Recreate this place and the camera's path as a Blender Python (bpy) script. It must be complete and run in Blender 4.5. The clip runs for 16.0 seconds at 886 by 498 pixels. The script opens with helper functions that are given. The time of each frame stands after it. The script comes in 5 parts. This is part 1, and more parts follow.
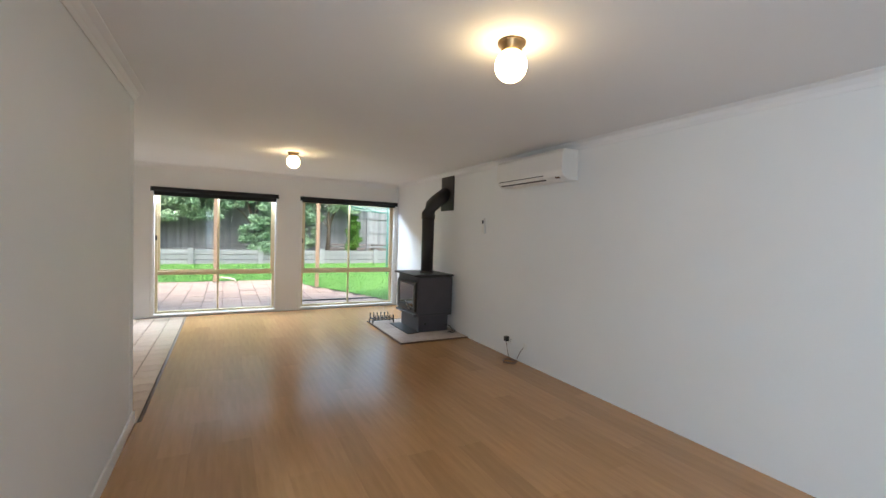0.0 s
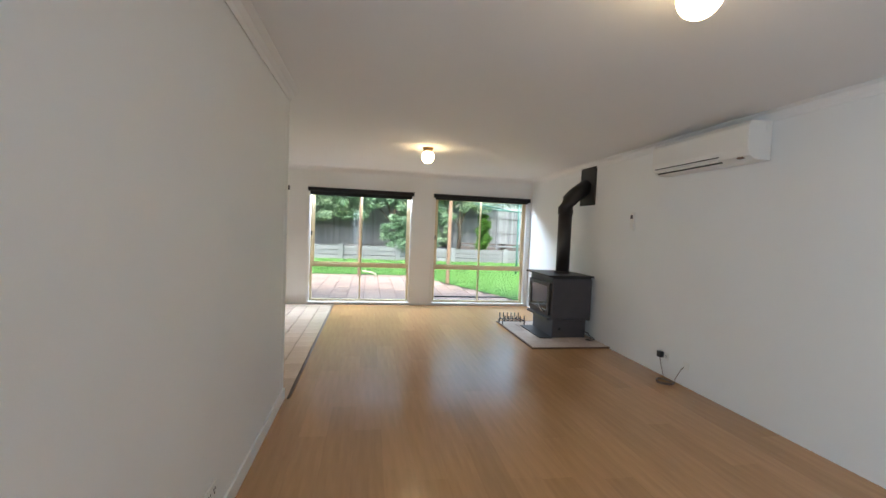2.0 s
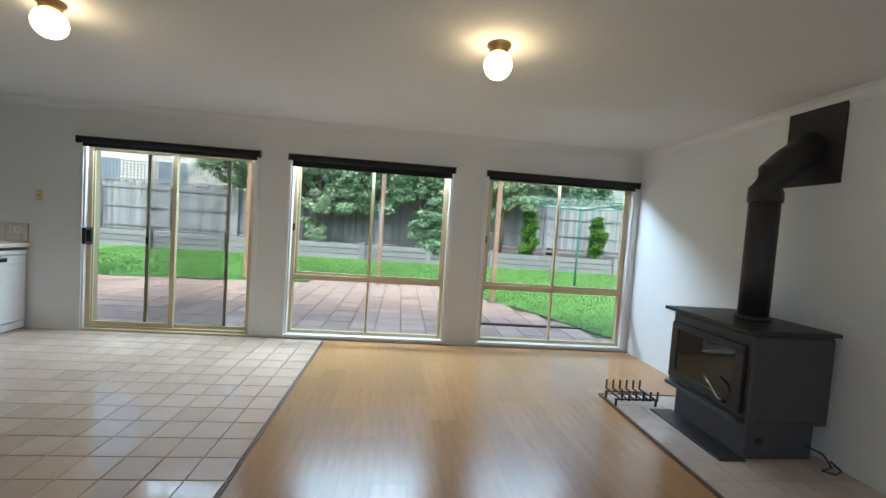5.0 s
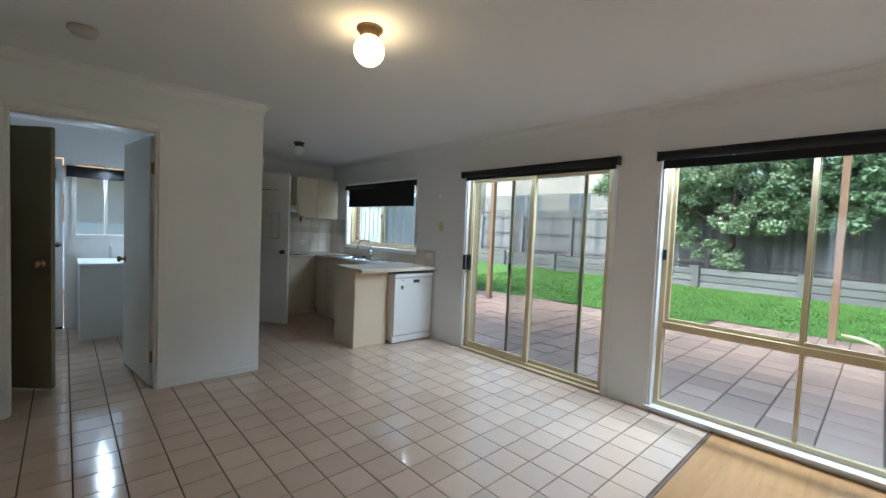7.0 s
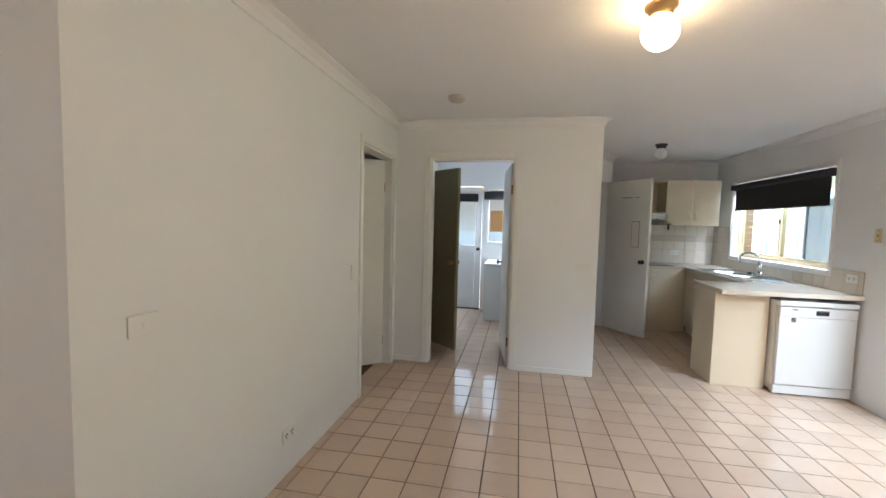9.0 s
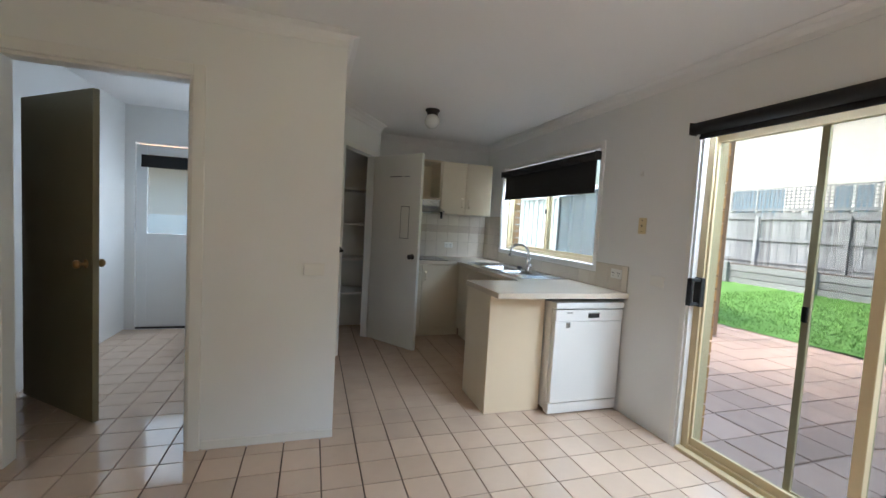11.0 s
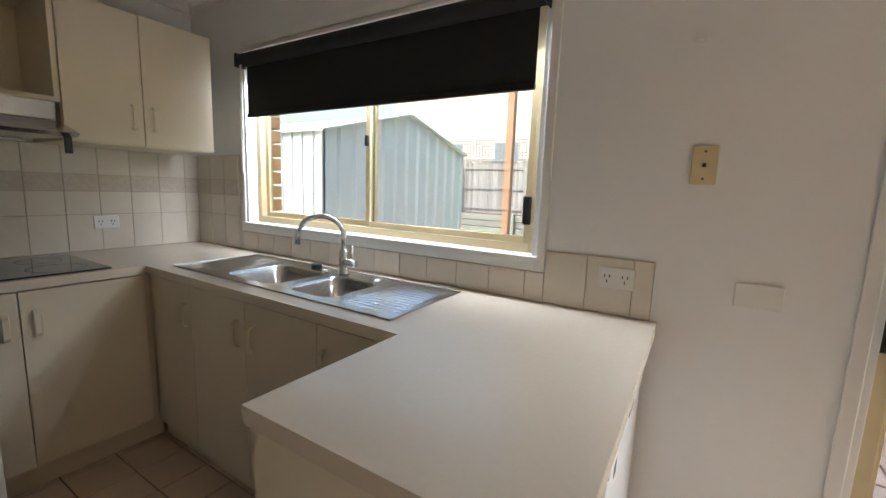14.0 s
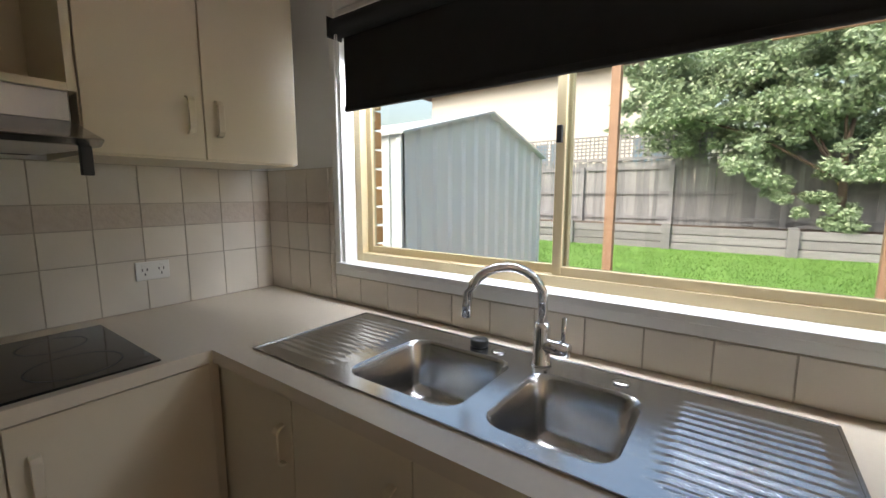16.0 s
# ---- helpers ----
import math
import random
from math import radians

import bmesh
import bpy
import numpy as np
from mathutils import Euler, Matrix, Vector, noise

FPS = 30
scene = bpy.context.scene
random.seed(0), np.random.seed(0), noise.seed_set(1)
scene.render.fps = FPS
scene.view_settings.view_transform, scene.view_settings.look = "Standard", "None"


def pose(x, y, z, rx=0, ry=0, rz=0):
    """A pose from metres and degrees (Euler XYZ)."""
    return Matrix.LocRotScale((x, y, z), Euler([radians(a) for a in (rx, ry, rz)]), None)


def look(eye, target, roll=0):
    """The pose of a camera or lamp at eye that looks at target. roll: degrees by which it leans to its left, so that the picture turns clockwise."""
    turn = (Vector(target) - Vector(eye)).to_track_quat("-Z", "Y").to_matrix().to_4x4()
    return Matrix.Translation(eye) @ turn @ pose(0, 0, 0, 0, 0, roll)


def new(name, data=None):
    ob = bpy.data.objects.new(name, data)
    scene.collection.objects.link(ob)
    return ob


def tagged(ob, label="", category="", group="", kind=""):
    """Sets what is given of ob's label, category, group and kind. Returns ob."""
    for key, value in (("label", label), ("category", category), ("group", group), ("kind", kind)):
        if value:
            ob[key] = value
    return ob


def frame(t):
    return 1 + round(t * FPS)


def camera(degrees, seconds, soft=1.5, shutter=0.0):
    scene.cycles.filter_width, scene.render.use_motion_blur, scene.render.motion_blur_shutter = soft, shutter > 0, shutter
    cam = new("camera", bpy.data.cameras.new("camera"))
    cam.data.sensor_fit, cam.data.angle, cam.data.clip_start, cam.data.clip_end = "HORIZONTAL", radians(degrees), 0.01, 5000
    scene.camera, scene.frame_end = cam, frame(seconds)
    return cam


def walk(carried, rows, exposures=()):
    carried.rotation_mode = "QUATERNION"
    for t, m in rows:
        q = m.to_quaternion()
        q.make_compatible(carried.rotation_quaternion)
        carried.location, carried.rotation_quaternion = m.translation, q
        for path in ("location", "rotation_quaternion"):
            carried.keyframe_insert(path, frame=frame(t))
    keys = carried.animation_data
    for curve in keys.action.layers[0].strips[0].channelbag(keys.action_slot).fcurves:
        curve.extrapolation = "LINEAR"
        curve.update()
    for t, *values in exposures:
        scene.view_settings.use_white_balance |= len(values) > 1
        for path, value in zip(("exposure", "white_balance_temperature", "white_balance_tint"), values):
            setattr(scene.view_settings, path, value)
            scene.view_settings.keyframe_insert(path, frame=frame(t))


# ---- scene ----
cam = camera(94.5, 16.0)
PATH = [
    (0, (-3.053, -7.703, 1.462), (-2.115, -5.938, 1.388), 1.9),
    (0.5, (-3.101, -7.704, 1.455), (-2.52, -5.791, 1.382), 1.7),
    (1, (-3.096, -7.683, 1.432), (-2.811, -5.705, 1.356), 1.7),
    (1.5, (-3.082, -7.65, 1.428), (-2.877, -5.663, 1.341), 1.7),
    (2, (-2.997, -7.418, 1.396), (-2.646, -5.452, 1.303), 2.4),
    (2.5, (-2.869, -7.049, 1.417), (-2.298, -5.134, 1.328), 2.8),
    (3, (-2.715, -6.63, 1.424), (-1.943, -4.787, 1.337), 3.3),
    (3.2, (-2.689, -6.438, 1.438), (-1.842, -4.629, 1.337), 3.3),
    (5.3, (-2.86, -4.427, 1.343), (-2.887, -2.43, 1.236), 3.6),
    (5.5, (-2.899, -4.274, 1.365), (-3.095, -2.286, 1.258), 3.2),
    (6, (-2.954, -3.957, 1.357), (-3.566, -2.054, 1.271), 2.6),
    (6.5, (-2.904, -3.679, 1.363), (-3.941, -1.97, 1.285), 2.4),
    (7, (-2.836, -3.419, 1.372), (-4.301, -2.061, 1.277), 2.5),
    (7.5, (-2.813, -3.165, 1.362), (-4.624, -2.323, 1.256), 2.4),
    (8, (-2.738, -3.015, 1.386), (-4.728, -2.869, 1.26), 2.1),
    (8.5, (-2.615, -2.918, 1.417), (-4.578, -3.276, 1.275), 1.8),
    (9, (-2.724, -2.829, 1.427), (-4.686, -3.19, 1.294), 1.5),
    (9.5, (-3.06, -2.684, 1.429), (-5.054, -2.686, 1.28), 1.8),
    (9.7, (-3.194, -2.625, 1.405), (-5.183, -2.467, 1.267), 2.1),
    (11.8, (-4.967, -2.0, 1.341), (-6.769, -1.148, 1.182), 3.4),
    (12, (-5.169, -1.93, 1.338), (-6.92, -0.978, 1.171), 3.4),
    (12.5, (-5.555, -1.792, 1.308), (-7.14, -0.59, 1.103), 3.8),
    (13, (-5.924, -1.679, 1.299), (-7.282, -0.234, 1.038), 3.5),
    (13.5, (-6.241, -1.575, 1.306), (-7.408, 0.023, 1.019), 3.1),
    (14, (-6.574, -1.474, 1.306), (-7.612, 0.211, 1.017), 2.1),
    (14.5, (-6.899, -1.388, 1.321), (-7.817, 0.36, 1.004), 0.5),
    (15, (-7.17, -1.271, 1.341), (-8.05, 0.495, 1.014), -0.4),
    (15.5, (-7.37, -1.161, 1.358), (-8.314, 0.574, 1.046), -0.6),
    (16, (-7.529, -1.131, 1.351), (-8.695, 0.473, 1.086), -0.0),
]
EXPOSURE = [(0, 2.5, 5800, 9), (1.5, 2.55, 5750, 8), (3, 2.55, 5650, 8), (5.5, 1.92, 5450, 4), (7, 1.88, 5500, 6), (8, 2.15, 5900, 12), (8.5, 2.8, 6100, 14), (9, 2.9, 5950, 12), (9.7, 2.5, 5850, 11),
            (12, 2.4, 5950, 10), (12.5, 2.55, 6050, 11), (13, 2.5, 6200, 13), (14.5, 2.45, 6750, 16), (16, 2.15, 6800, 17)]
walk(cam, [(t, look(e, g, r)) for t, e, g, r in PATH], EXPOSURE)

# ---- world and light ----
world = bpy.data.worlds.new("sky")
scene.world = world
world.use_nodes = True
wn = world.node_tree
sky = wn.nodes.new("ShaderNodeTexSky")
sky.sky_type, sky.sun_disc = "NISHITA", False
sky.sun_elevation, sky.sun_rotation = radians(48), radians(200)
sky.air_density, sky.dust_density, sky.ozone_density = 1.6, 6.0, 1.0
wn.nodes["Background"].inputs[1].default_value = 0.15
wn.links.new(sky.outputs[0], wn.nodes["Background"].inputs[0])
sun = new("sun", bpy.data.lights.new("sun", "SUN"))
sun.data.energy, sun.data.angle, sun.data.color = 0.9, radians(25), (1.0, 0.96, 0.9)
sun.matrix_world = look((0, 0, 20), (4.0, 10.0, 8.0))




def window_lamp(at, target, wide, high, watts):
    """An added area lamp that stands in for daylight at a window."""
    la = bpy.data.lights.new("window_daylight", "AREA")
    la.shape, la.size, la.size_y, la.energy, la.color = "RECTANGLE", wide, high, watts, (0.78, 0.90, 1.0)
    new("window_daylight", la).matrix_world = look(at, target)


window_lamp((-3.63, -8.55, 1.28), (-1.8, -7.9, 1.2), 0.95, 1.4, 9.0)
# added strips tucked behind the blinds, to brighten the rooms
window_lamp((-5.28, 0.03, 1.99), (-5.28, -0.7, 1.3), 1.55, 0.04, 10.0)
window_lamp((-3.16, 0.03, 1.99), (-3.16, -0.7, 1.3), 1.65, 0.04, 9.0)
window_lamp((-1.0, 0.03, 1.99), (-1.1, -0.7, 1.3), 1.3, 0.04, 4.5)
window_lamp((-7.97, 0.035, 1.86), (-7.97, -0.5, 1.2), 1.6, 0.12, 7.5)
# added fill lamps outdoors above the window heads, aimed at the floor
window_lamp((-5.28, 1.0, 2.64), (-6.0, -2.8, 0.7), 1.7, 0.4, 11.0)
window_lamp((-3.16, 1.0, 2.64), (-3.16, -2.8, 0.7), 1.7, 0.4, 31.0)
window_lamp((-1.0, 1.0, 2.64), (-1.0, -2.8, 0.7), 1.6, 0.4, 19.0)
# added fill at the laundry window
window_lamp((-9.385, -3.04, 1.87), (-8.8, -3.04, 1.2), 0.06, 0.55, 4.2)


# ---- materials ----
def mat(name, col, rough=0.6, var=0.08, scale=6.0, bump=0.05, metal=0.0, bscale=60.0, tint=None, rand=0.0, stretch=(1, 1, 1), spec=0.5):
    m = bpy.data.materials.new(name)
    m.use_nodes = True
    t = m.node_tree
    p = t.nodes["Principled BSDF"]
    p.inputs["Roughness"].default_value, p.inputs["Metallic"].default_value = rough, metal
    p.inputs["Specular IOR Level"].default_value = spec
    tc = t.nodes.new("ShaderNodeTexCoord")
    mp = t.nodes.new("ShaderNodeMapping")
    mp.inputs["Scale"].default_value = stretch
    t.links.new(tc.outputs["Object"], mp.inputs[0])
    n = t.nodes.new("ShaderNodeTexNoise")
    n.inputs["Scale"].default_value, n.inputs["Detail"].default_value = scale, 6
    t.links.new(mp.outputs[0], n.inputs["Vector"])
    mix = t.nodes.new("ShaderNodeMix")
    mix.data_type = "RGBA"
    c2 = tint or tuple(c * (1 - 2 * var) for c in col)
    mix.inputs[6].default_value, mix.inputs[7].default_value = (*[min(1, c * (1 + var)) for c in col], 1), (*c2, 1)
    t.links.new(n.outputs[0], mix.inputs[0])
    out = mix.outputs[2]
    if rand:
        oi = t.nodes.new("ShaderNodeObjectInfo")
        mr = t.nodes.new("ShaderNodeMapRange")
        mr.inputs[3].default_value, mr.inputs[4].default_value = 1 - rand, 1 + rand
        t.links.new(oi.outputs["Random"], mr.inputs[0])
        hs = t.nodes.new("ShaderNodeHueSaturation")
        t.links.new(mr.outputs[0], hs.inputs["Value"])
        t.links.new(out, hs.inputs["Color"])
        out = hs.outputs[0]
    t.links.new(out, p.inputs["Base Color"])
    if bump:
        b = t.nodes.new("ShaderNodeBump")
        b.inputs["Strength"].default_value, b.inputs["Distance"].default_value = bump, 0.01
        n2 = t.nodes.new("ShaderNodeTexNoise")
        n2.inputs["Scale"].default_value, n2.inputs["Detail"].default_value = bscale, 4
        t.links.new(mp.outputs[0], n2.inputs["Vector"])
        t.links.new(n2.outputs[0], b.inputs["Height"])
        t.links.new(b.outputs[0], p.inputs["Normal"])
    return m


def glow(name, col, strength):
    m = bpy.data.materials.new(name)
    m.use_nodes = True
    p = m.node_tree.nodes["Principled BSDF"]
    p.inputs["Base Color"].default_value = (0.8, 0.8, 0.78, 1)
    p.inputs["Emission Color"].default_value, p.inputs["Emission Strength"].default_value = (*col, 1), strength
    return m


def clear(name, tintc=(1, 1, 1), gloss=0.03):
    m = bpy.data.materials.new(name)
    m.use_nodes = True
    t = m.node_tree
    t.nodes.remove(t.nodes["Principled BSDF"])
    tr, gl, mx = t.nodes.new("ShaderNodeBsdfTransparent"), t.nodes.new("ShaderNodeBsdfGlossy"), t.nodes.new("ShaderNodeMixShader")
    tr.inputs[0].default_value = (*tintc, 1)
    gl.inputs["Roughness"].default_value = 0.02
    lw = t.nodes.new("ShaderNodeLayerWeight")
    pw_ = t.nodes.new("ShaderNodeMath")
    pw_.operation, pw_.inputs[1].default_value = "POWER", 4.0
    ml = t.nodes.new("ShaderNodeMath")
    ml.operation, ml.inputs[1].default_value, ml.inputs[2].default_value = "MULTIPLY_ADD", 0.5, gloss * 0.5
    t.links.new(lw.outputs["Facing"], pw_.inputs[0])
    t.links.new(pw_.outputs[0], ml.inputs[0])
    t.links.new(ml.outputs[0], mx.inputs[0])
    t.links.new(tr.outputs[0], mx.inputs[1])
    t.links.new(gl.outputs[0], mx.inputs[2])
    t.links.new(mx.outputs[0], t.nodes["Material Output"].inputs[0])
    return m


M_WALL = mat("wall_paint", (0.81, 0.81, 0.80), 0.55, 0.025, 1.5, 0.06, bscale=180)
M_CEIL = mat("ceiling_paint", (0.80, 0.79, 0.785), 0.8, 0.02, 1.2, 0.04, bscale=120)
M_TRIM = mat("white_gloss_paint", (0.82, 0.81, 0.78), 0.35, 0.03, 5, 0.03)
M_DOOR = mat("door_paint", (0.80, 0.79, 0.74), 0.4, 0.04, 3, 0.03)
M_OLIVE = mat("olive_door_face", (0.27, 0.24, 0.15), 0.45, 0.08, 3, 0.04)
M_YELLOW = mat("yellow_pot", (0.55, 0.42, 0.08), 0.5, 0.1, 8, 0.0)
M_CREAM = mat("cream_aluminium", (0.62, 0.50, 0.30), 0.4, 0.06, 8, 0.02)
# grey tint in the glass colour dims the outdoors as seen from inside
M_GLASS = clear("window_glass", (0.70, 0.725, 0.72))
M_BLACK = mat("black_fabric", (0.012, 0.012, 0.014), 0.8, 0.2, 30, 0.1, bscale=400)
M_BLKP = mat("black_plastic", (0.015, 0.015, 0.016), 0.4, 0.1, 30, 0.02)
M_STOVE = mat("grey_stove_steel", (0.070, 0.066, 0.074), 0.5, 0.12, 8, 0.06, bscale=200)
M_FLUE = mat("black_flue_steel", (0.028, 0.024, 0.022), 0.45, 0.2, 8, 0.05)
M_IRON = mat("rusty_iron", (0.045, 0.03, 0.022), 0.7, 0.3, 40, 0.2)
M_WOOD = mat("laminate_oak", (0.49, 0.265, 0.108), 0.20, 0.14, 5.0, 0.015, bscale=30, rand=0.09, stretch=(5, 0.5, 1), spec=0.7)
M_TILE = mat("floor_tile", (0.66, 0.50, 0.38), 0.10, 0.09, 5, 0.025, bscale=14, rand=0.07, spec=0.85)
M_GROUT = mat("dark_grout", (0.10, 0.063, 0.044), 0.9, 0.2, 15, 0.1)
M_HTILE = mat("hearth_tile", (0.62, 0.50, 0.42), 0.25, 0.1, 8, 0.03, rand=0.06)
M_EDGE = mat("dark_edge_trim", (0.16, 0.09, 0.05), 0.5, 0.2, 20, 0.05)
M_CAB = mat("cream_laminate", (0.72, 0.63, 0.48), 0.38, 0.03, 4, 0.02)
M_PANEL = mat("cream_panel", (0.74, 0.60, 0.42), 0.45, 0.03, 4, 0.02)
M_TOP = mat("benchtop_laminate", (0.71, 0.62, 0.50), 0.27, 0.025, 60, 0.0)
M_STEEL = mat("brushed_steel", (0.54, 0.54, 0.54), 0.22, 0.08, 6, 0.02, 1.0, stretch=(1, 20, 1))
M_CHROME = mat("chrome", (0.75, 0.75, 0.76), 0.08, 0.02, 6, 0.0, 1.0)
M_WTILE = mat("wall_tile", (0.72, 0.66, 0.57), 0.15, 0.04, 6, 0.02, rand=0.03)
M_WGROUT = mat("wall_grout", (0.50, 0.44, 0.36), 0.9, 0.1, 30, 0.05)
M_BORD = mat("border_tile", (0.40, 0.33, 0.27), 0.3, 0.2, 45, 0.2, bscale=90, tint=(0.62, 0.55, 0.47), rand=0.04)
M_WHITE = mat("white_appliance", (0.78, 0.76, 0.72), 0.3, 0.02, 4, 0.01)
M_PLAST = mat("white_plastic", (0.80, 0.79, 0.75), 0.35, 0.02, 8, 0.0)
M_BEIGE = mat("beige_plastic", (0.70, 0.58, 0.34), 0.4, 0.04, 8, 0.0)
M_DARKG = mat("black_glass", (0.01, 0.01, 0.011), 0.06, 0.1, 5, 0.0)
M_ALARM = mat("grey_plastic", (0.50, 0.47, 0.44), 0.45, 0.05, 20, 0.0)
M_BLUEG = mat("bluish_pane", (0.16, 0.27, 0.38), 0.1, 0.15, 0.6, 0.0)
M_BRASS = mat("aged_brass", (0.38, 0.25, 0.12), 0.35, 0.15, 20, 0.02, 0.9)
M_GLOBE = glow("lit_globe", (1.0, 0.69, 0.33), 4.4)
M_OFF = mat("opal_glass", (0.75, 0.75, 0.73), 0.15, 0.01, 5, 0.0)
M_TIMBER = mat("post_timber", (0.37, 0.235, 0.155), 0.75, 0.15, 4, 0.15, stretch=(8, 8, 0.8), rand=0.08)
M_FENCE = mat("weathered_paling", (0.31, 0.32, 0.345), 0.9, 0.25, 5, 0.3, bscale=30, rand=0.30, stretch=(6, 6, 0.6))
M_SLEEP = mat("grey_sleeper", (0.27, 0.27, 0.29), 0.9, 0.2, 4, 0.3, bscale=25, rand=0.15, stretch=(0.6, 5, 6))
M_PAVER = mat("pink_paver", (0.60, 0.425, 0.345), 0.7, 0.14, 3.2, 0.2, bscale=60, rand=0.17, tint=(0.36, 0.235, 0.185))
M_SAND = mat("paver_joint", (0.20, 0.155, 0.125), 0.95, 0.2, 20, 0.2)
M_GRASS = mat("lawn", (0.17, 0.31, 0.075), 0.9, 0.3, 2.2, 0.9, bscale=120, tint=(0.075, 0.19, 0.03))
M_SOIL = mat("soil", (0.12, 0.08, 0.055), 0.95, 0.3, 8, 0.5)
M_BARK = mat("bark", (0.12, 0.09, 0.07), 0.9, 0.3, 12, 0.5, stretch=(5, 5, 1))
M_LEAF = mat("leaf", (0.22, 0.33, 0.21), 0.42, 0.3, 2.5, 0.0, tint=(0.085, 0.155, 0.075))
M_LEAF2 = mat("pale_leaf", (0.35, 0.45, 0.31), 0.42, 0.3, 2.5, 0.0, tint=(0.14, 0.21, 0.11))
M_THUJA = mat("conifer_leaf", (0.10, 0.22, 0.02), 0.7, 0.3, 6, 0.0, tint=(0.04, 0.10, 0.01))
M_SHED = mat("pale_green_steel", (0.66, 0.76, 0.785), 0.45, 0.06, 2, 0.02, tint=(0.56, 0.64, 0.655))
M_BRICK = mat("orange_brick", (0.55, 0.28, 0.10), 0.85, 0.15, 20, 0.3, rand=0.15)
M_MORTAR = mat("mortar", (0.45, 0.42, 0.38), 0.95, 0.1, 30, 0.2)
M_RENDER = mat("cream_render", (0.66, 0.64, 0.60), 0.9, 0.05, 2, 0.1)
M_ROOF = mat("dark_roof", (0.14, 0.12, 0.11), 0.8, 0.15, 5, 0.2)
M_TEAL = mat("green_steel", (0.04, 0.20, 0.18), 0.4, 0.1, 10, 0.0)
M_LINE = mat("line_wire", (0.65, 0.75, 0.75), 0.5, 0.05, 10, 0.0)
M_PVC = mat("cream_pipe", (0.75, 0.68, 0.5), 0.4, 0.05, 10, 0.0)
M_SHEET = clear("clear_roof_sheet", (0.80, 0.84, 0.84))
M_MESH = clear("fly_screen", (0.84, 0.84, 0.84))
M_VINYL = mat("laundry_cabinet", (0.80, 0.82, 0.83), 0.4, 0.02, 5, 0.01)


# ---- builders ----
def mesh(name, bm, m, parent=None, smooth=False):
    me = bpy.data.meshes.new(name)
    bmesh.ops.recalc_face_normals(bm, faces=bm.faces)
    bm.to_mesh(me)
    bm.free()
    me.materials.append(m)
    if smooth:
        for p in me.polygons:
            p.use_smooth = True
    ob = new(name, me)
    ob.parent = parent
    return ob


def put_box(bm, x0, x1, y0, y1, z0, z1, bev=0.0):
    r = bmesh.ops.create_cube(bm, size=1.0, matrix=Matrix.Translation(((x0 + x1) / 2, (y0 + y1) / 2, (z0 + z1) / 2)) @ Matrix.Diagonal((abs(x1 - x0), abs(y1 - y0), abs(z1 - z0), 1)))
    if bev:
        es = list({e for v in r["verts"] for e in v.link_edges})
        bmesh.ops.bevel(bm, geom=es, offset=bev, segments=2, profile=0.5, affect="EDGES")


def boxes(name, rows, m, parent=None, bev=0.0):
    bm = bmesh.new()
    for r in rows:
        put_box(bm, *r, bev)
    return mesh(name, bm, m, parent)


def tube(name, pts, r, m, parent=None, seg=10, taper=None):
    bm = bmesh.new()
    pts = [Vector(p) for p in pts]
    rings = []
    for i, p in enumerate(pts):
        d = (pts[min(i + 1, len(pts) - 1)] - pts[max(i - 1, 0)]).normalized()
        ref = Vector((0, 0, 1)) if abs(d.z) < 0.9 else Vector((0, 1, 0))
        a = d.cross(ref).normalized()
        b = d.cross(a)
        rr = r if taper is None else r * (1 + (taper - 1) * i / (len(pts) - 1))
        rings.append([bm.verts.new(p + rr * (math.cos(2 * math.pi * k / seg) * a + math.sin(2 * math.pi * k / seg) * b)) for k in range(seg)])
    for u, v in zip(rings, rings[1:]):
        for k in range(seg):
            bm.faces.new((u[k], u[(k + 1) % seg], v[(k + 1) % seg], v[k]))
    bm.faces.new(rings[0])
    bm.faces.new(rings[-1])
    return mesh(name, bm, m, parent, seg > 6)


def lathe(name, prof, m, parent=None, seg=28, at=(0, 0, 0)):
    bm = bmesh.new()
    rings = [[bm.verts.new((at[0] + r * math.cos(2 * math.pi * k / seg), at[1] + r * math.sin(2 * math.pi * k / seg), at[2] + z)) for k in range(seg)] for r, z in prof]
    for u, v in zip(rings, rings[1:]):
        for k in range(seg):
            bm.faces.new((u[k], u[(k + 1) % seg], v[(k + 1) % seg], v[k]))
    bm.faces.new(rings[0])
    bm.faces.new(rings[-1])
    return mesh(name, bm, m, parent, True)


def prism(name, outline, lo, hi, m, parent=None, axis="z", bev=0.0):
    """An outline of 2D points pushed from lo to hi along the axis."""
    at = {"z": lambda a, b, c: (a, b, c), "y": lambda a, b, c: (a, c, b), "x": lambda a, b, c: (c, a, b)}[axis]
    bm = bmesh.new()
    u = [bm.verts.new(at(a, b, lo)) for a, b in outline]
    v = [bm.verts.new(at(a, b, hi)) for a, b in outline]
    n = len(u)
    for k in range(n):
        bm.faces.new((u[k], u[(k + 1) % n], v[(k + 1) % n], v[k]))
    bm.faces.new(u)
    bm.faces.new(v)
    if bev:
        bmesh.ops.bevel(bm, geom=list(bm.edges), offset=bev, segments=2, profile=0.5, affect="EDGES")
    return mesh(name, bm, m, parent)


def thing(name, label, category, at=(0, 0, 0), rz=0.0, group=""):
    ob = new(name)
    ob.matrix_world = pose(*at, 0, 0, rz)
    ob.empty_display_size = 0.1
    return tagged(ob, label, category, group)


def structure(ob, label=""):
    return tagged(ob, label, kind="structure")


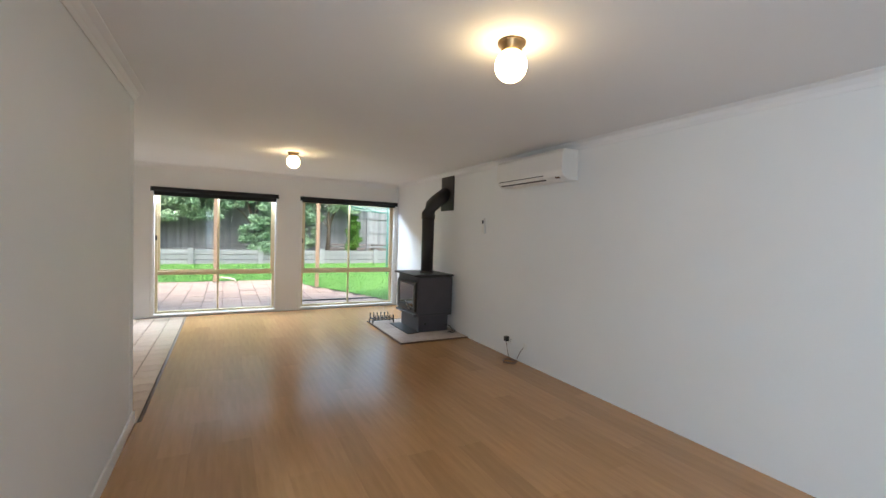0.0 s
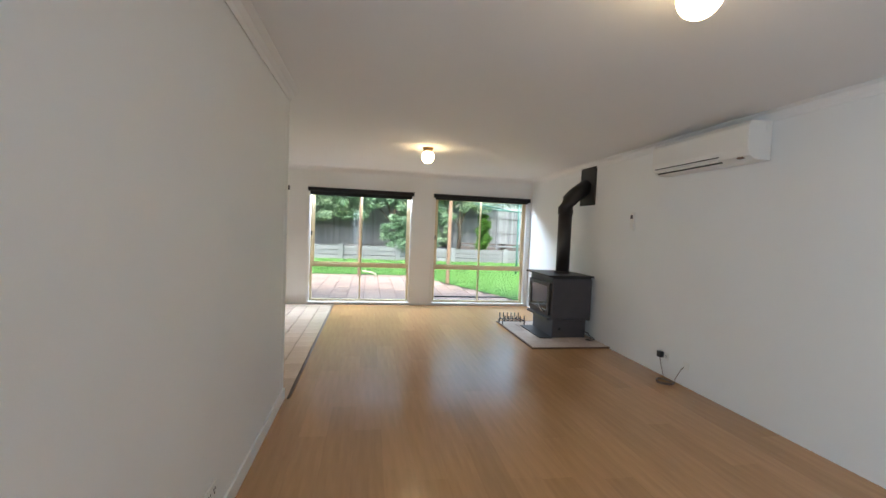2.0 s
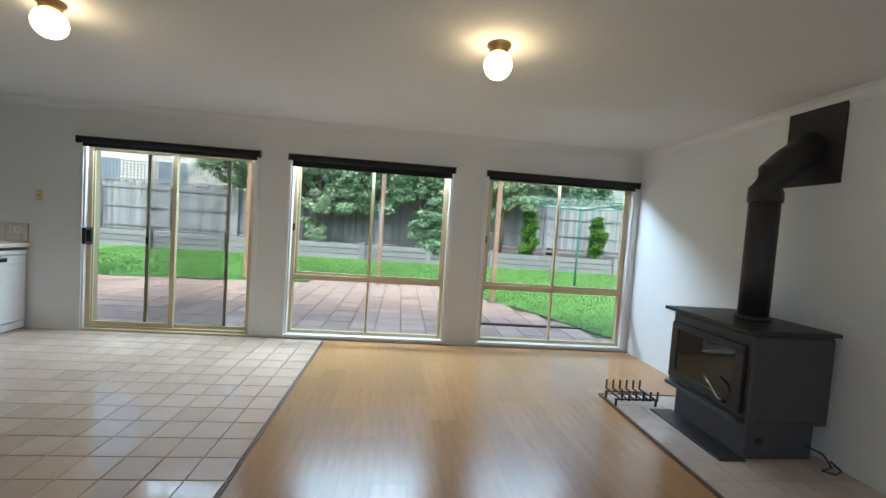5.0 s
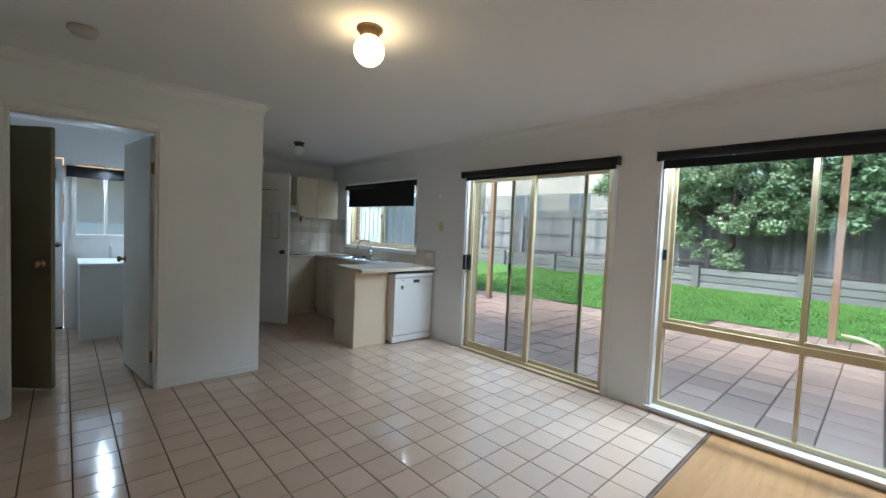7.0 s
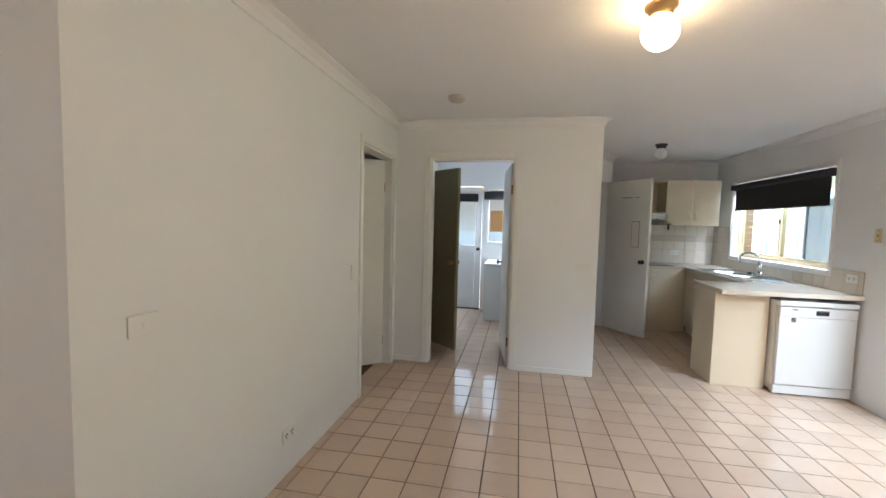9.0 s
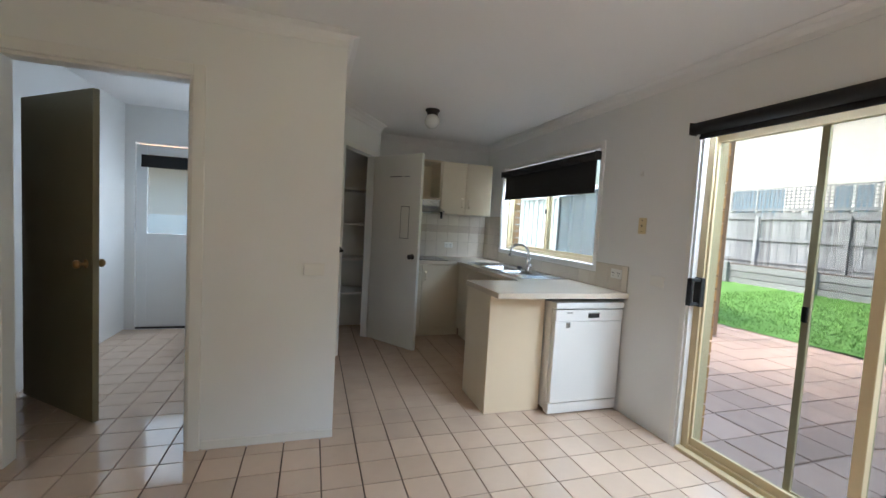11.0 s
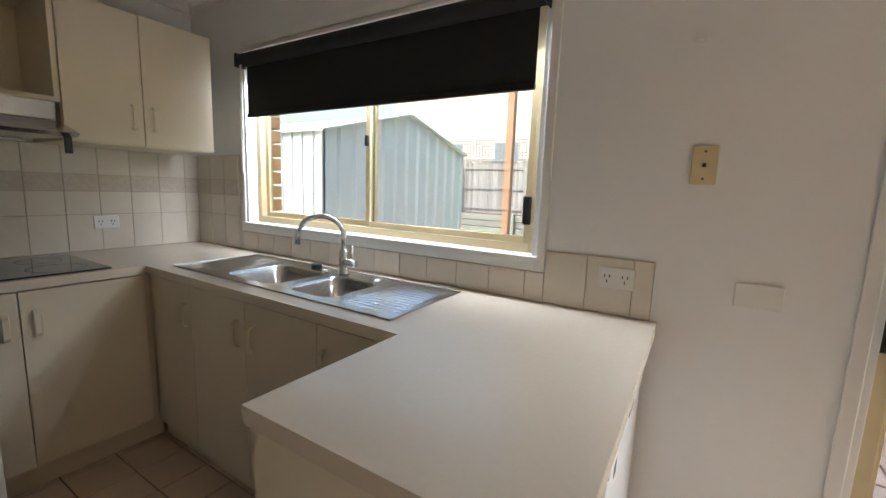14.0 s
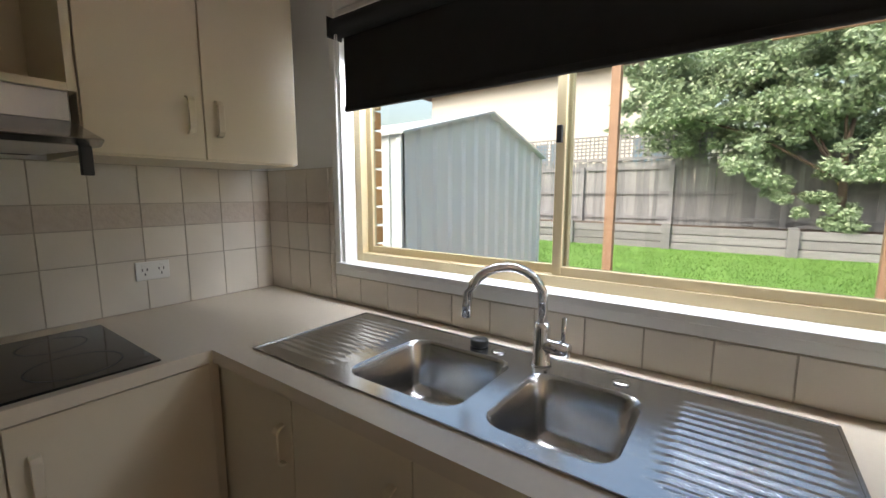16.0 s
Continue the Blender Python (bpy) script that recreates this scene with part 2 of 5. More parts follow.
def wall_x(name, y0, y1, x0, x1, holes, m=None, z0=-0.02, z1=2.42):
    """A wall along x between y0 and y1, with holes (xa, xb, za, zb)."""
    rows, x = [], x0
    for xa, xb, za, zb in sorted(holes):
        rows.append((x, xa, y0, y1, z0, z1))
        if za > z0 + 0.001:
            rows.append((xa, xb, y0, y1, z0, za))
        rows.append((xa, xb, y0, y1, zb, z1))
        x = xb
    rows.append((x, x1, y0, y1, z0, z1))
    return structure(boxes(name, rows, m or M_WALL))


def wall_y(name, x0, x1, y0, y1, holes, m=None, z0=-0.02, z1=2.42):
    rows, y = [], y0
    for ya, yb, za, zb in sorted(holes):
        rows.append((x0, x1, y, ya, z0, z1))
        if za > z0 + 0.001:
            rows.append((x0, x1, ya, yb, z0, za))
        rows.append((x0, x1, ya, yb, zb, z1))
        y = yb
    rows.append((x0, x1, y, y1, z0, z1))
    return structure(boxes(name, rows, m or M_WALL))


# ---- openings (x from, to, z from, to) ----
SD = (-6.155, -4.42, 0.0, 2.03)
W2 = (-4.05, -2.27, 0.03, 2.03)
W3 = (-1.86, -0.07, 0.03, 2.03)
KW = (-8.87, -7.07, 1.05, 2.055)
BACKW = (-9.05, -8.05, 0.55, 2.02)
XW = -9.40          # west wall of kitchen and laundry
XL = -6.71          # laundry wall face
YL = -4.05          # dining side wall face

wall_x("wall_north", 0.0, 0.12, XW - 0.1, 0.1, [SD, W2, W3, KW])
wall_y("wall_east", 0.0, 0.12, -9.3, -0.001, [])
wall_x("wall_south", -9.3, -9.18, -3.76, -0.001, [])
wall_y("wall_hall_side", -3.76, -3.642, -9.179, YL - 0.001, [BACKW])
wall_x("wall_dining_side", YL - 0.12, YL, XL + 0.001, -3.64, [(-6.58, -5.79, -0.02, 2.03)])
wall_y("wall_laundry", XL - 0.1, XL, -4.17, -2.10, [(-3.70, -2.88, -0.02, 2.04)])
wall_x("wall_kitchen_side", -2.2, -2.101, -7.615, XL - 0.101, [])
wall_y("wall_west", XW - 0.12, XW, -4.6, -0.001, [(-4.08, -3.42, 0.0, 2.02), (-3.36, -2.72, 1.08, 2.0)])
wall_x("wall_laundry_north", -2.70, -2.62, XW + 0.001, XL - 0.101, [])
wall_x("wall_laundry_south", -4.25, -4.171, XW + 0.001, XL - 0.001, [(-7.70, -6.90, -0.02, 2.03)])
wall_x("wall_hall_end", -6.1, -6.0, -8.6, -3.761, [])
wall_y("wall_hall_west", -8.7, -8.6, -6.1, -4.251, [])
# corner pantry: slanted front with its doorway, and a short return
PA, PB = Vector((-8.13, -2.06)), Vector((-8.95, -1.55))
PDIR = (PB - PA).normalized()
PNRM = Vector((-PDIR.y, PDIR.x))      # into the pantry
if PNRM.x > 0:
    PNRM = -PNRM
PANG = math.degrees(math.atan2(PDIR.y, PDIR.x))
PLEN = (PB - PA).length
D0, D1 = 0.13, 0.13 + 0.68
pw = boxes("wall_pantry_front", [(0, D0, -0.08, 0, 0, 2.42), (D1, PLEN, -0.08, 0, 0, 2.42), (D0, D1, -0.08, 0, 2.03, 2.42)], M_WALL)
pw.matrix_world = pose(PA.x, PA.y, 0, 0, 0, PANG)
if (Matrix.Rotation(radians(PANG), 2) @ Vector((0, -1))).dot(PNRM) < 0:
    for v in pw.data.vertices:
        v.co.y = -v.co.y
structure(pw)
wall_x("wall_pantry_return", -1.63, -1.55, XW + 0.001, -8.952, [])

ceiling = structure(boxes("ceiling", [(XW - 0.12, 0.12, -9.3, 0.12, 2.401, 2.5)], M_CEIL))


def cove(name, p, q, nrm):
    """A cove cornice from p to q; nrm points into the room."""
    p, q, n = Vector(p), Vector(q), Vector(nrm)
    prof = [(0, 0), (0, -0.075), (0.006, -0.075), (0.014, -0.045), (0.035, -0.017), (0.07, -0.003), (0.07, 0.002)]
    bm = bmesh.new()
    a = [bm.verts.new((p.x + n.x * d, p.y + n.y * d, 2.4 + z)) for d, z in prof]
    b = [bm.verts.new((q.x + n.x * d, q.y + n.y * d, 2.4 + z)) for d, z in prof]
    for k in range(len(prof)):
        j = (k + 1) % len(prof)
        bm.faces.new((a[k], a[j], b[j], b[k]))
    bm.faces.new(a)
    bm.faces.new(b)
    return structure(mesh(name, bm, M_CEIL))


cove("cornice_north", (XW, -0.001), (0, -0.001), (0, -1))
cove("cornice_east", (-0.001, -9.18), (-0.001, 0), (-1, 0))
cove("cornice_hall_side", (-3.639, -9.18), (-3.639, YL), (1, 0))
cove("cornice_dining", (XL, YL + 0.001), (-3.64, YL + 0.001), (0, 1))
cove("cornice_laundry", (XL + 0.001, YL), (XL + 0.001, -2.1), (1, 0))
cove("cornice_kitchen", (-8.13, -2.1), (XL, -2.1), (0, 1))
cove("cornice_west", (XW + 0.001, -1.55), (XW + 0.001, 0), (1, 0))
cove("cornice_pantry", PA, PB, -PNRM)

# sub-floors under the planks and tiles, skirtings
structure(boxes("floor_slab", [(XW - 0.12, 0.12, -9.3, 0.24, -0.14, -0.012)], M_GROUT))
structure(boxes("baseboard", [
    (-3.64, -3.626, -9.17, YL + 0.0, 0.0, 0.09), (XL + 0.0, XL + 0.012, -2.86 + 0.05, -2.1, 0.0, 0.05), (XL, XL + 0.012, YL, -3.77, 0.0, 0.05)], M_TRIM, bev=0.003))
structure(boxes("tile_edge_strip", [(-3.606, -3.588, YL, -0.001, -0.01, 0.006)], M_EDGE, bev=0.002))


# ---- windows and doors of the outer walls ----
def lining(name, w, wide=0.055, sill=True):
    x0, x1, z0, z1 = w
    rows = [(x0, x0 + 0.02, -0.004, 0.12, z0, z1), (x1 - 0.02, x1, -0.004, 0.12, z0, z1), (x0 + 0.02, x1 - 0.02, -0.004, 0.12, z1 - 0.02, z1)]
    if sill:
        rows.append((x0 - 0.01, x1 + 0.01, -0.03, 0.12, z0 - 0.001, z0 + 0.02))
    return rows


def pane(parent, x0, x1, z0, z1, y, m=None, name="glass"):
    g = boxes(name, [(x0, x1, y, y + 0.005, z0, z1)], m or M_GLASS, parent)
    g.visible_shadow = False
    return g


def ring(x0, x1, z0, z1, y0, y1, t):
    return [(x0, x0 + t, y0, y1, z0, z1), (x1 - t, x1, y0, y1, z0, z1), (x0 + t, x1 - t, y0, y1, z0, z0 + t), (x0 + t, x1 - t, y0, y1, z1 - t, z1)]


def window(name, w, transom, label):
    x0, x1, z0, z1 = w
    ob = structure(new(name), label)
    ob.location = (x0, 0, z0)
    W, Hh = x1 - x0, z1 - z0
    boxes("lining", [(a - x0, b - x0, c, d, e - z0, f - z0) for a, b, c, d, e, f in lining("", w)], M_TRIM, ob, 0.002)
    e = 0.035
    boxes("architrave", [(-e, 0.0, -0.013, -0.001, -min(e, z0 - 0.001), Hh + e), (W, W + e, -0.013, -0.001, -min(e, z0 - 0.001), Hh + e), (0.0, W, -0.013, -0.001, Hh, Hh + e)] + ([(0.0, W, -0.013, -0.001, -e, -0.002)] if z0 > 0.5 else []), M_TRIM, ob, 0.003)
    t = 0.035
    rows = ring(0.02, W - 0.02, 0.02, Hh - 0.02, 0.06, 0.13, t)
    mx = W / 2
    if transom:
        rows.append((0.02 + t, W - 0.02 - t, 0.06, 0.13, transom, transom + 0.055))
        rows.append((mx - 0.012, mx + 0.012, 0.075, 0.12, 0.02 + t, transom))
    lo = transom + 0.055 if transom else 0.02 + t
    boxes("frame", rows, M_CREAM, ob, 0.002)
    s = 0.028
    hi = Hh - 0.02 - t
    boxes("sash", ring(0.02 + t, mx + 0.018, lo, hi, 0.095, 0.12, s), M_CREAM, ob, 0.002)
    boxes("sash", ring(mx - 0.018, W - 0.02 - t, lo, hi, 0.067, 0.092, s), M_CREAM, ob, 0.002)
    pane(ob, 0.02 + t + s, mx + 0.018 - s, lo + s, hi - s, 0.105)
    pane(ob, mx - 0.018 + s, W - 0.02 - t - s, lo + s, hi - s, 0.077)
    if transom:
        pane(ob, 0.02 + t, mx - 0.012, 0.02 + t, transom, 0.095)
        pane(ob, mx + 0.012, W - 0.02 - t, 0.02 + t, transom, 0.095)
        boxes("latch", [(0.02 + 0.005, 0.05, 0.05, 0.062, 1.18, 1.26)], M_BLKP, ob, 0.003)
    else:
        boxes("latch", [(W - 0.055 - 0.03, W - 0.055, 0.045, 0.066, 0.13, 0.24)], M_BLKP, ob, 0.004)
        boxes("latch", [(mx - 0.012, mx + 0.004, 0.05, 0.066, 0.45, 0.50)], M_BLKP, ob, 0.002)
    return ob


window("window_1", W2, 0.635, "cream aluminium window with low transom and white lining")
window("window_2", W3, 0.635, "cream aluminium window with low transom and white lining")
window("window_3", KW, 0, "cream aluminium sliding kitchen window with white lining")

# sliding glass door
sd = structure(new("door_1"), "cream aluminium sliding glass door with fly screen")
sd.location = (SD[0], 0, 0)
W, Hh, t = SD[1] - SD[0], 2.03, 0.045
boxes("lining", [(0, 0.02, -0.004, 0.12, 0, Hh), (W - 0.02, W, -0.004, 0.12, 0, Hh), (0.02, W - 0.02, -0.004, 0.12, Hh - 0.02, Hh)], M_TRIM, sd, 0.002)
boxes("architrave", [(-0.035, 0.0, -0.013, -0.001, 0.0, Hh + 0.035), (W, W + 0.035, -0.013, -0.001, 0.0, Hh + 0.035), (0.0, W, -0.013, -0.001, Hh, Hh + 0.035)], M_TRIM, sd, 0.003)
boxes("frame", ring(0.02, W - 0.02, 0.0, Hh - 0.02, 0.03, 0.14, t) + [(0.02, W - 0.02, -0.02, 0.03, 0.0, 0.022)], M_CREAM, sd, 0.003)
boxes("sliding_panel", ring(0.03, 0.90, 0.045, Hh - 0.065, 0.045, 0.075, 0.048), M_CREAM, sd, 0.003)
pane(sd, 0.078, 0.852, 0.09, Hh - 0.11, 0.058)
boxes("fixed_panel", ring(0.86, W - 0.03, 0.045, Hh - 0.065, 0.08, 0.105, 0.035), M_CREAM, sd, 0.003)
pane(sd, 0.895, W - 0.065, 0.08, Hh - 0.10, 0.09)
boxes("screen_door", ring(0.56, 1.43, 0.045, Hh - 0.065, 0.112, 0.132, 0.035), M_CREAM, sd, 0.003)
pane(sd, 0.595, 1.395, 0.08, Hh - 0.10, 0.122, M_MESH, "fly_mesh")
boxes("handle", [(0.022, 0.075, 0.012, 0.046, 0.92, 1.10), (0.03, 0.068, -0.045, 0.014, 0.925, 0.945), (0.03, 0.068, -0.045, 0.014, 1.075, 1.095), (0.03, 0.068, -0.055, -0.04, 0.925, 1.095)], M_BLKP, sd, 0.006)
boxes("latch", [(0.565, 0.59, 0.098, 0.113, 0.95, 1.03)], M_BLKP, sd, 0.003)

# south window behind the walk, and laundry openings
def plain_window(name, x0, x1, y0, y1, z0, z1, axis):
    ob = structure(new(name), "white framed window")
    if axis == "x":
        boxes("frame", ring(x0, x1, z0, z1, y0, y1, 0.05), M_TRIM, ob, 0.003)
        pane(ob, x0 + 0.05, x1 - 0.05, z0 + 0.05, z1 - 0.05, (y0 + y1) / 2)
    else:
        yc = (y0 + y1) / 2
        boxes("frame", [(x0, x1, a, b, e, f) for a, b, _, _, e, f in ring(y0, y1, z0, z1, 0, 0, 0.045)] + [(x0, x1, yc - 0.015, yc + 0.015, z0 + 0.045, z1 - 0.045)], M_TRIM, ob, 0.003)
        g = boxes("glass", [((x0 + x1) / 2, (x0 + x1) / 2 + 0.005, y0 + 0.045, y1 - 0.045, z0 + 0.045, z1 - 0.045)], M_GLASS, ob)
        g.visible_shadow = False
    return ob


plain_window("window_4", -3.74, -3.68, BACKW[0], BACKW[1], BACKW[2], BACKW[3], "y")
plain_window("window_5", XW - 0.08, XW + 0.01, -3.36, -2.72, 1.08, 2.0, "y")
ed = structure(new("door_2"), "white half-glazed outer laundry door")
boxes("leaf", [(XW - 0.05, XW - 0.01, a, b, e, f) for a, b, e, f in [(-4.07, -3.97, 0.02, 2.0), (-3.53, -3.43, 0.02, 2.0), (-3.97, -3.53, 0.02, 1.05), (-3.97, -3.53, 1.9, 2.0)]], M_VINYL, ed, 0.003)
g = boxes("glass", [(XW - 0.033, XW - 0.028, -3.97, -3.53, 1.05, 1.9)], M_GLASS, ed)
g.visible_shadow = False
lathe("knob", [(0.012, 0), (0.025, 0.012), (0.03, 0.03), (0.02, 0.05), (0.004, 0.055)], M_BLKP, ed, 16).matrix_basis = pose(XW - 0.01, -3.475, 1.0, 0, 90, 0)
boxes("door_seal", [(XW - 0.052, XW + 0.0, -4.07, -3.43, 0.0, 0.018)], M_BLKP, ed)


def architrave_y(name, x, y0, y1, z1, side):
    a, b = sorted((x, x + side * 0.016))
    return structure(boxes(name, [(a, b, y0 - 0.06, y0, 0, z1 + 0.06), (a, b, y1, y1 + 0.06, 0, z1 + 0.06), (a, b, y0, y1, z1, z1 + 0.06),
                                  (x - side * 0.1, x, y0, y0 + 0.018, 0, z1), (x - side * 0.1, x, y1 - 0.018, y1, 0, z1), (x - side * 0.1, x, y0 + 0.018, y1 - 0.018, z1 - 0.018, z1)], M_TRIM, bev=0.003))


architrave_y("trim_laundry_door", XL, -3.70, -2.88, 2.04, 1)
structure(boxes("trim_hall_door", [(-5.79, -5.735, YL - 0.002, YL + 0.015, 0, 2.09), (-6.635, -6.58, YL - 0.002, YL + 0.015, 0, 2.09), (-6.58, -5.79, YL - 0.002, YL + 0.015, 2.03, 2.09),
                                   (-6.58, -6.562, YL - 0.12, YL, 0, 2.03), (-5.808, -5.79, YL - 0.12, YL, 0, 2.03), (-6.562, -5.808, YL - 0.12, YL, 2.012, 2.03)], M_TRIM, bev=0.003))
k = boxes("trim_pantry_door", [(D0 - 0.05, D0, 0.001, 0.014, 0, 2.08), (D1, D1 + 0.05, 0.001, 0.014, 0, 2.08), (D0, D1, 0.001, 0.014, 2.03, 2.08)], M_TRIM, bev=0.003)
k.matrix_world = pose(PA.x, PA.y, 0, 0, 0, PANG)
if (Matrix.Rotation(radians(PANG), 2) @ Vector((0, 1))).dot(PNRM) > 0:
    for v in k.data.vertices:
        v.co.y = -v.co.y
structure(k)


def leaf_door(name, label, hinge, free, height, knob=M_BRASS, thick=0.035, face=None):
    """A hinged door leaf from its hinge to its free edge."""
    hx, hy = hinge
    L = math.hypot(free[0] - hx, free[1] - hy)
    ob = thing(name, label, "door", (hx, hy, 0.0), math.degrees(math.atan2(free[1] - hy, free[0] - hx)))
    boxes("leaf", [(0, L, -thick / 2, thick / 2, 0.012, height)], face or M_DOOR, ob, 0.003)
    boxes("hinge", [(-0.008, 0.004, -0.012, 0.012, z, z + 0.09) for z in (0.2, height - 0.3)], M_BRASS, ob, 0.002)
    for s in (-1, 1):
        k = lathe("knob", [(0.028, 0), (0.028, 0.006), (0.010, 0.010), (0.010, 0.03), (0.024, 0.038), (0.026, 0.052), (0.016, 0.062), (0.003, 0.064)], knob, ob, 18)
        k.matrix_basis = pose(L - 0.07, s * thick / 2, 0.98, -90 * s, 0, 0)
    return ob


leaf_door("laundry_door", "white painted flush door open into the laundry", (-6.80, -2.905), (-7.59, -3.0), 2.01)
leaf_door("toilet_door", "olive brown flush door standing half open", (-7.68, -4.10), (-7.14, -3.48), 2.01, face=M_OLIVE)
leaf_door("hall_door", "white painted flush door ajar to the hall", (-6.55, -4.13), (-6.10, -4.73), 2.0)
pd = leaf_door("pantry_door", "white painted pantry door standing open", (-8.80, -1.615), (-8.235, -1.22), 2.03, M_FLUE)

# ---- blinds ----
def blind(name, w, drop, over=0.02):
    x0, x1, z0, z1 = w
    ob = thing(name, "black roller blind on its tube at the window head", "blind", ((x0 + x1) / 2, -0.03, z1 - 0.02), group="roller blinds")
    L = (x1 - x0) / 2 + over
    b = lathe("tube", [(0.012, -L), (0.036, -L + 0.004), (0.036, L - 0.004), (0.012, L)], M_BLACK, ob, 20)
    b.matrix_basis = pose(0, 0, 0, 0, 90, 0)
    for e in (-L - 0.006, L):
        boxes("bracket", [(e, e + 0.006, -0.04, 0.03, -0.04, 0.035)], M_BLKP, ob, 0.002)
    boxes("fabric", [(-L + 0.03, L - 0.03, 0.012, 0.0135, -drop, 0.0)], M_BLACK, ob)
    boxes("bottom_rail", [(-L + 0.03, L - 0.03, 0.004, 0.022, -drop - 0.022, -drop)], M_BLACK, ob, 0.004)
    return ob


blind("roller_blind", SD, 0.045, 0.035)
blind("roller_blind", W2, 0.075)
blind("roller_blind", W3, 0.045)
kb = blind("roller_blind", (KW[0] + 0.035, KW[1] - 0.012, KW[2], 1.995), 0.285, 0.0)
tube("chain", [(-0.86, -0.02, -0.02), (-0.865, -0.022, -0.35), (-0.86, -0.02, -0.62), (-0.852, -0.02, -0.35), (-0.85, -0.02, -0.02)], 0.0025, M_PLAST, kb, 5)
for y, z, a in ((-3.04, 1.9, 0.36), (-3.75, 1.86, 0.26)):
    ob = thing("roller_blind", "short black roller blind in the laundry", "blind", (XW + 0.03, y, z), 90, "laundry blinds")
    boxes("fabric", [(-a, a, -0.008, 0.0, -0.08, 0.03)], M_BLACK, ob, 0.002)
    boxes("bottom_rail", [(-a, a, -0.016, 0.004, -0.10, -0.08)], M_BLACK, ob, 0.004)

# ---- ceiling lights ----
def ceiling_globe(at, lit, big=0.078):
    ob = thing("ceiling_light", "round white glass globe light in a brass fitting, " + ("lit" if lit else "unlit"), "ceiling light", (*at, 2.4), group="globe lights")
    lathe("fitting", [(0.0, 0.0), (0.068, 0.0), (0.068, -0.012), (0.05, -0.03), (0.05, -0.05), (0.0, -0.05)], M_BRASS if lit else M_FLUE, ob, 24)
    n = 14
    prof = [(big * math.sin(math.pi * (0.16 + 0.84 * i / n)), -0.045 - big * 0.88 + big * math.cos(math.pi * (0.16 + 0.84 * i / n))) for i in range(n)] + [(0.002, -0.045 - big * 1.88)]
    lathe("globe", prof, M_GLOBE if lit else M_OFF, ob, 28)
    return ob


ceiling_globe((-1.84, -6.06), True)
ceiling_globe((-2.33, -2.35), True)
ceiling_globe((-4.73, -2.25), True)
ceiling_globe((-7.99, -1.22), False, 0.07)
sm = thing("smoke_alarm", "round white plastic smoke alarm on the ceiling", "smoke alarm", (-5.94, -3.34, 2.4))
lathe("body", [(0.0, 0), (0.07, 0), (0.07, -0.018), (0.062, -0.026), (0.058, -0.026), (0.055, -0.038), (0.03, -0.045), (0.0, -0.045)], M_ALARM, sm)

# ---- living room: stove, hearth, air conditioner ----
he = thing("hearth", "low tiled hearth slab edged with dark timber", "hearth", (-0.51, -2.08, 0))
boxes("base", [(-0.50, 0.508, -0.71, 0.71, 0.001, 0.012)], M_WGROUT, he)
boxes("edging", [(-0.515, -0.50, -0.725, 0.725, 0.001, 0.022), (-0.50, 0.508, -0.725, -0.71, 0.001, 0.022), (-0.50, 0.508, 0.71, 0.725, 0.001, 0.022)], M_EDGE, he, 0.002)
tl = None
for i in range(5):
    for j in range(7):
        if tl is None:
            tl = boxes("tile", [(-0.0985, 0.0985, -0.0985, 0.0985, 0, 0.009)], M_HTILE, he, 0.0015)
        else:
            tl2 = new("tile", tl.data)
            tl2.parent = he
            tl2.location = (-0.395 + 0.2 * i, -0.605 + 0.2 * j, 0.012)
tl.location = (-0.395, -0.605, 0.012)

st = thing("wood_stove", "dark grey steel wood heater with glass door", "wood stove", (-0.355, -2.03, 0.021))
boxes("plinth", [(-0.22, 0.26, -0.33, 0.33, 0.0, 0.25)], M_STOVE, st, 0.008)
boxes("ash_plate", [(-0.40, -0.22, -0.36, 0.36, 0.0, 0.012)], M_FLUE, st, 0.003)
boxes("body", [(-0.26, 0.30, -0.375, 0.375, 0.24, 0.80)], M_STOVE, st, 0.012)
boxes("top_plate", [(-0.33, 0.31, -0.40, 0.40, 0.815, 0.84)], M_FLUE, st, 0.006)
boxes("vent_gap", [(-0.25, 0.29, -0.365, 0.365, 0.798, 0.817)], M_BLKP, st)
boxes("door", [(-0.295, -0.26, -0.34, 0.34, 0.64 - 0.34, 0.36), (-0.295, -0.26, -0.34, 0.34, 0.68, 0.73), (-0.295, -0.26, -0.34, -0.27, 0.36, 0.68), (-0.295, -0.26, 0.27, 0.34, 0.36, 0.68)], M_FLUE, st, 0.006)
boxes("door_glass", [(-0.285, -0.262, -0.272, 0.272, 0.358, 0.682)], M_DARKG, st)
tube("handle", [(-0.30, -0.24, 0.33), (-0.34, -0.23, 0.35), (-0.35, -0.16, 0.42), (-0.345, -0.10, 0.45)], 0.010, M_STEEL, st, 8)
boxes("lower_ledge", [(-0.31, -0.25, -0.35, 0.35, 0.235, 0.265)], M_STOVE, st, 0.006)
boxes("grille", [(-0.2 + 0.07 * i, -0.15 + 0.07 * i, -0.378, -0.37, 0.262, 0.27) for i in range(6)], M_BLKP, st)
lathe("knob", [(0.018, 0), (0.018, 0.02), (0.004, 0.022)], M_BLKP, st, 14).matrix_basis = pose(-0.12, -0.33, 0.12, 90, 0, 0)
fx, fy = 0.03, -0.03
tube("flue", [(fx, fy, 0.84), (fx, fy, 1.70)], 0.092, M_FLUE, st, 24)
lathe("flue_base_ring", [(0.093, 0.0), (0.108, 0.0), (0.108, 0.03), (0.093, 0.03)], M_FLUE, st, 24, (fx, fy, 0.84))
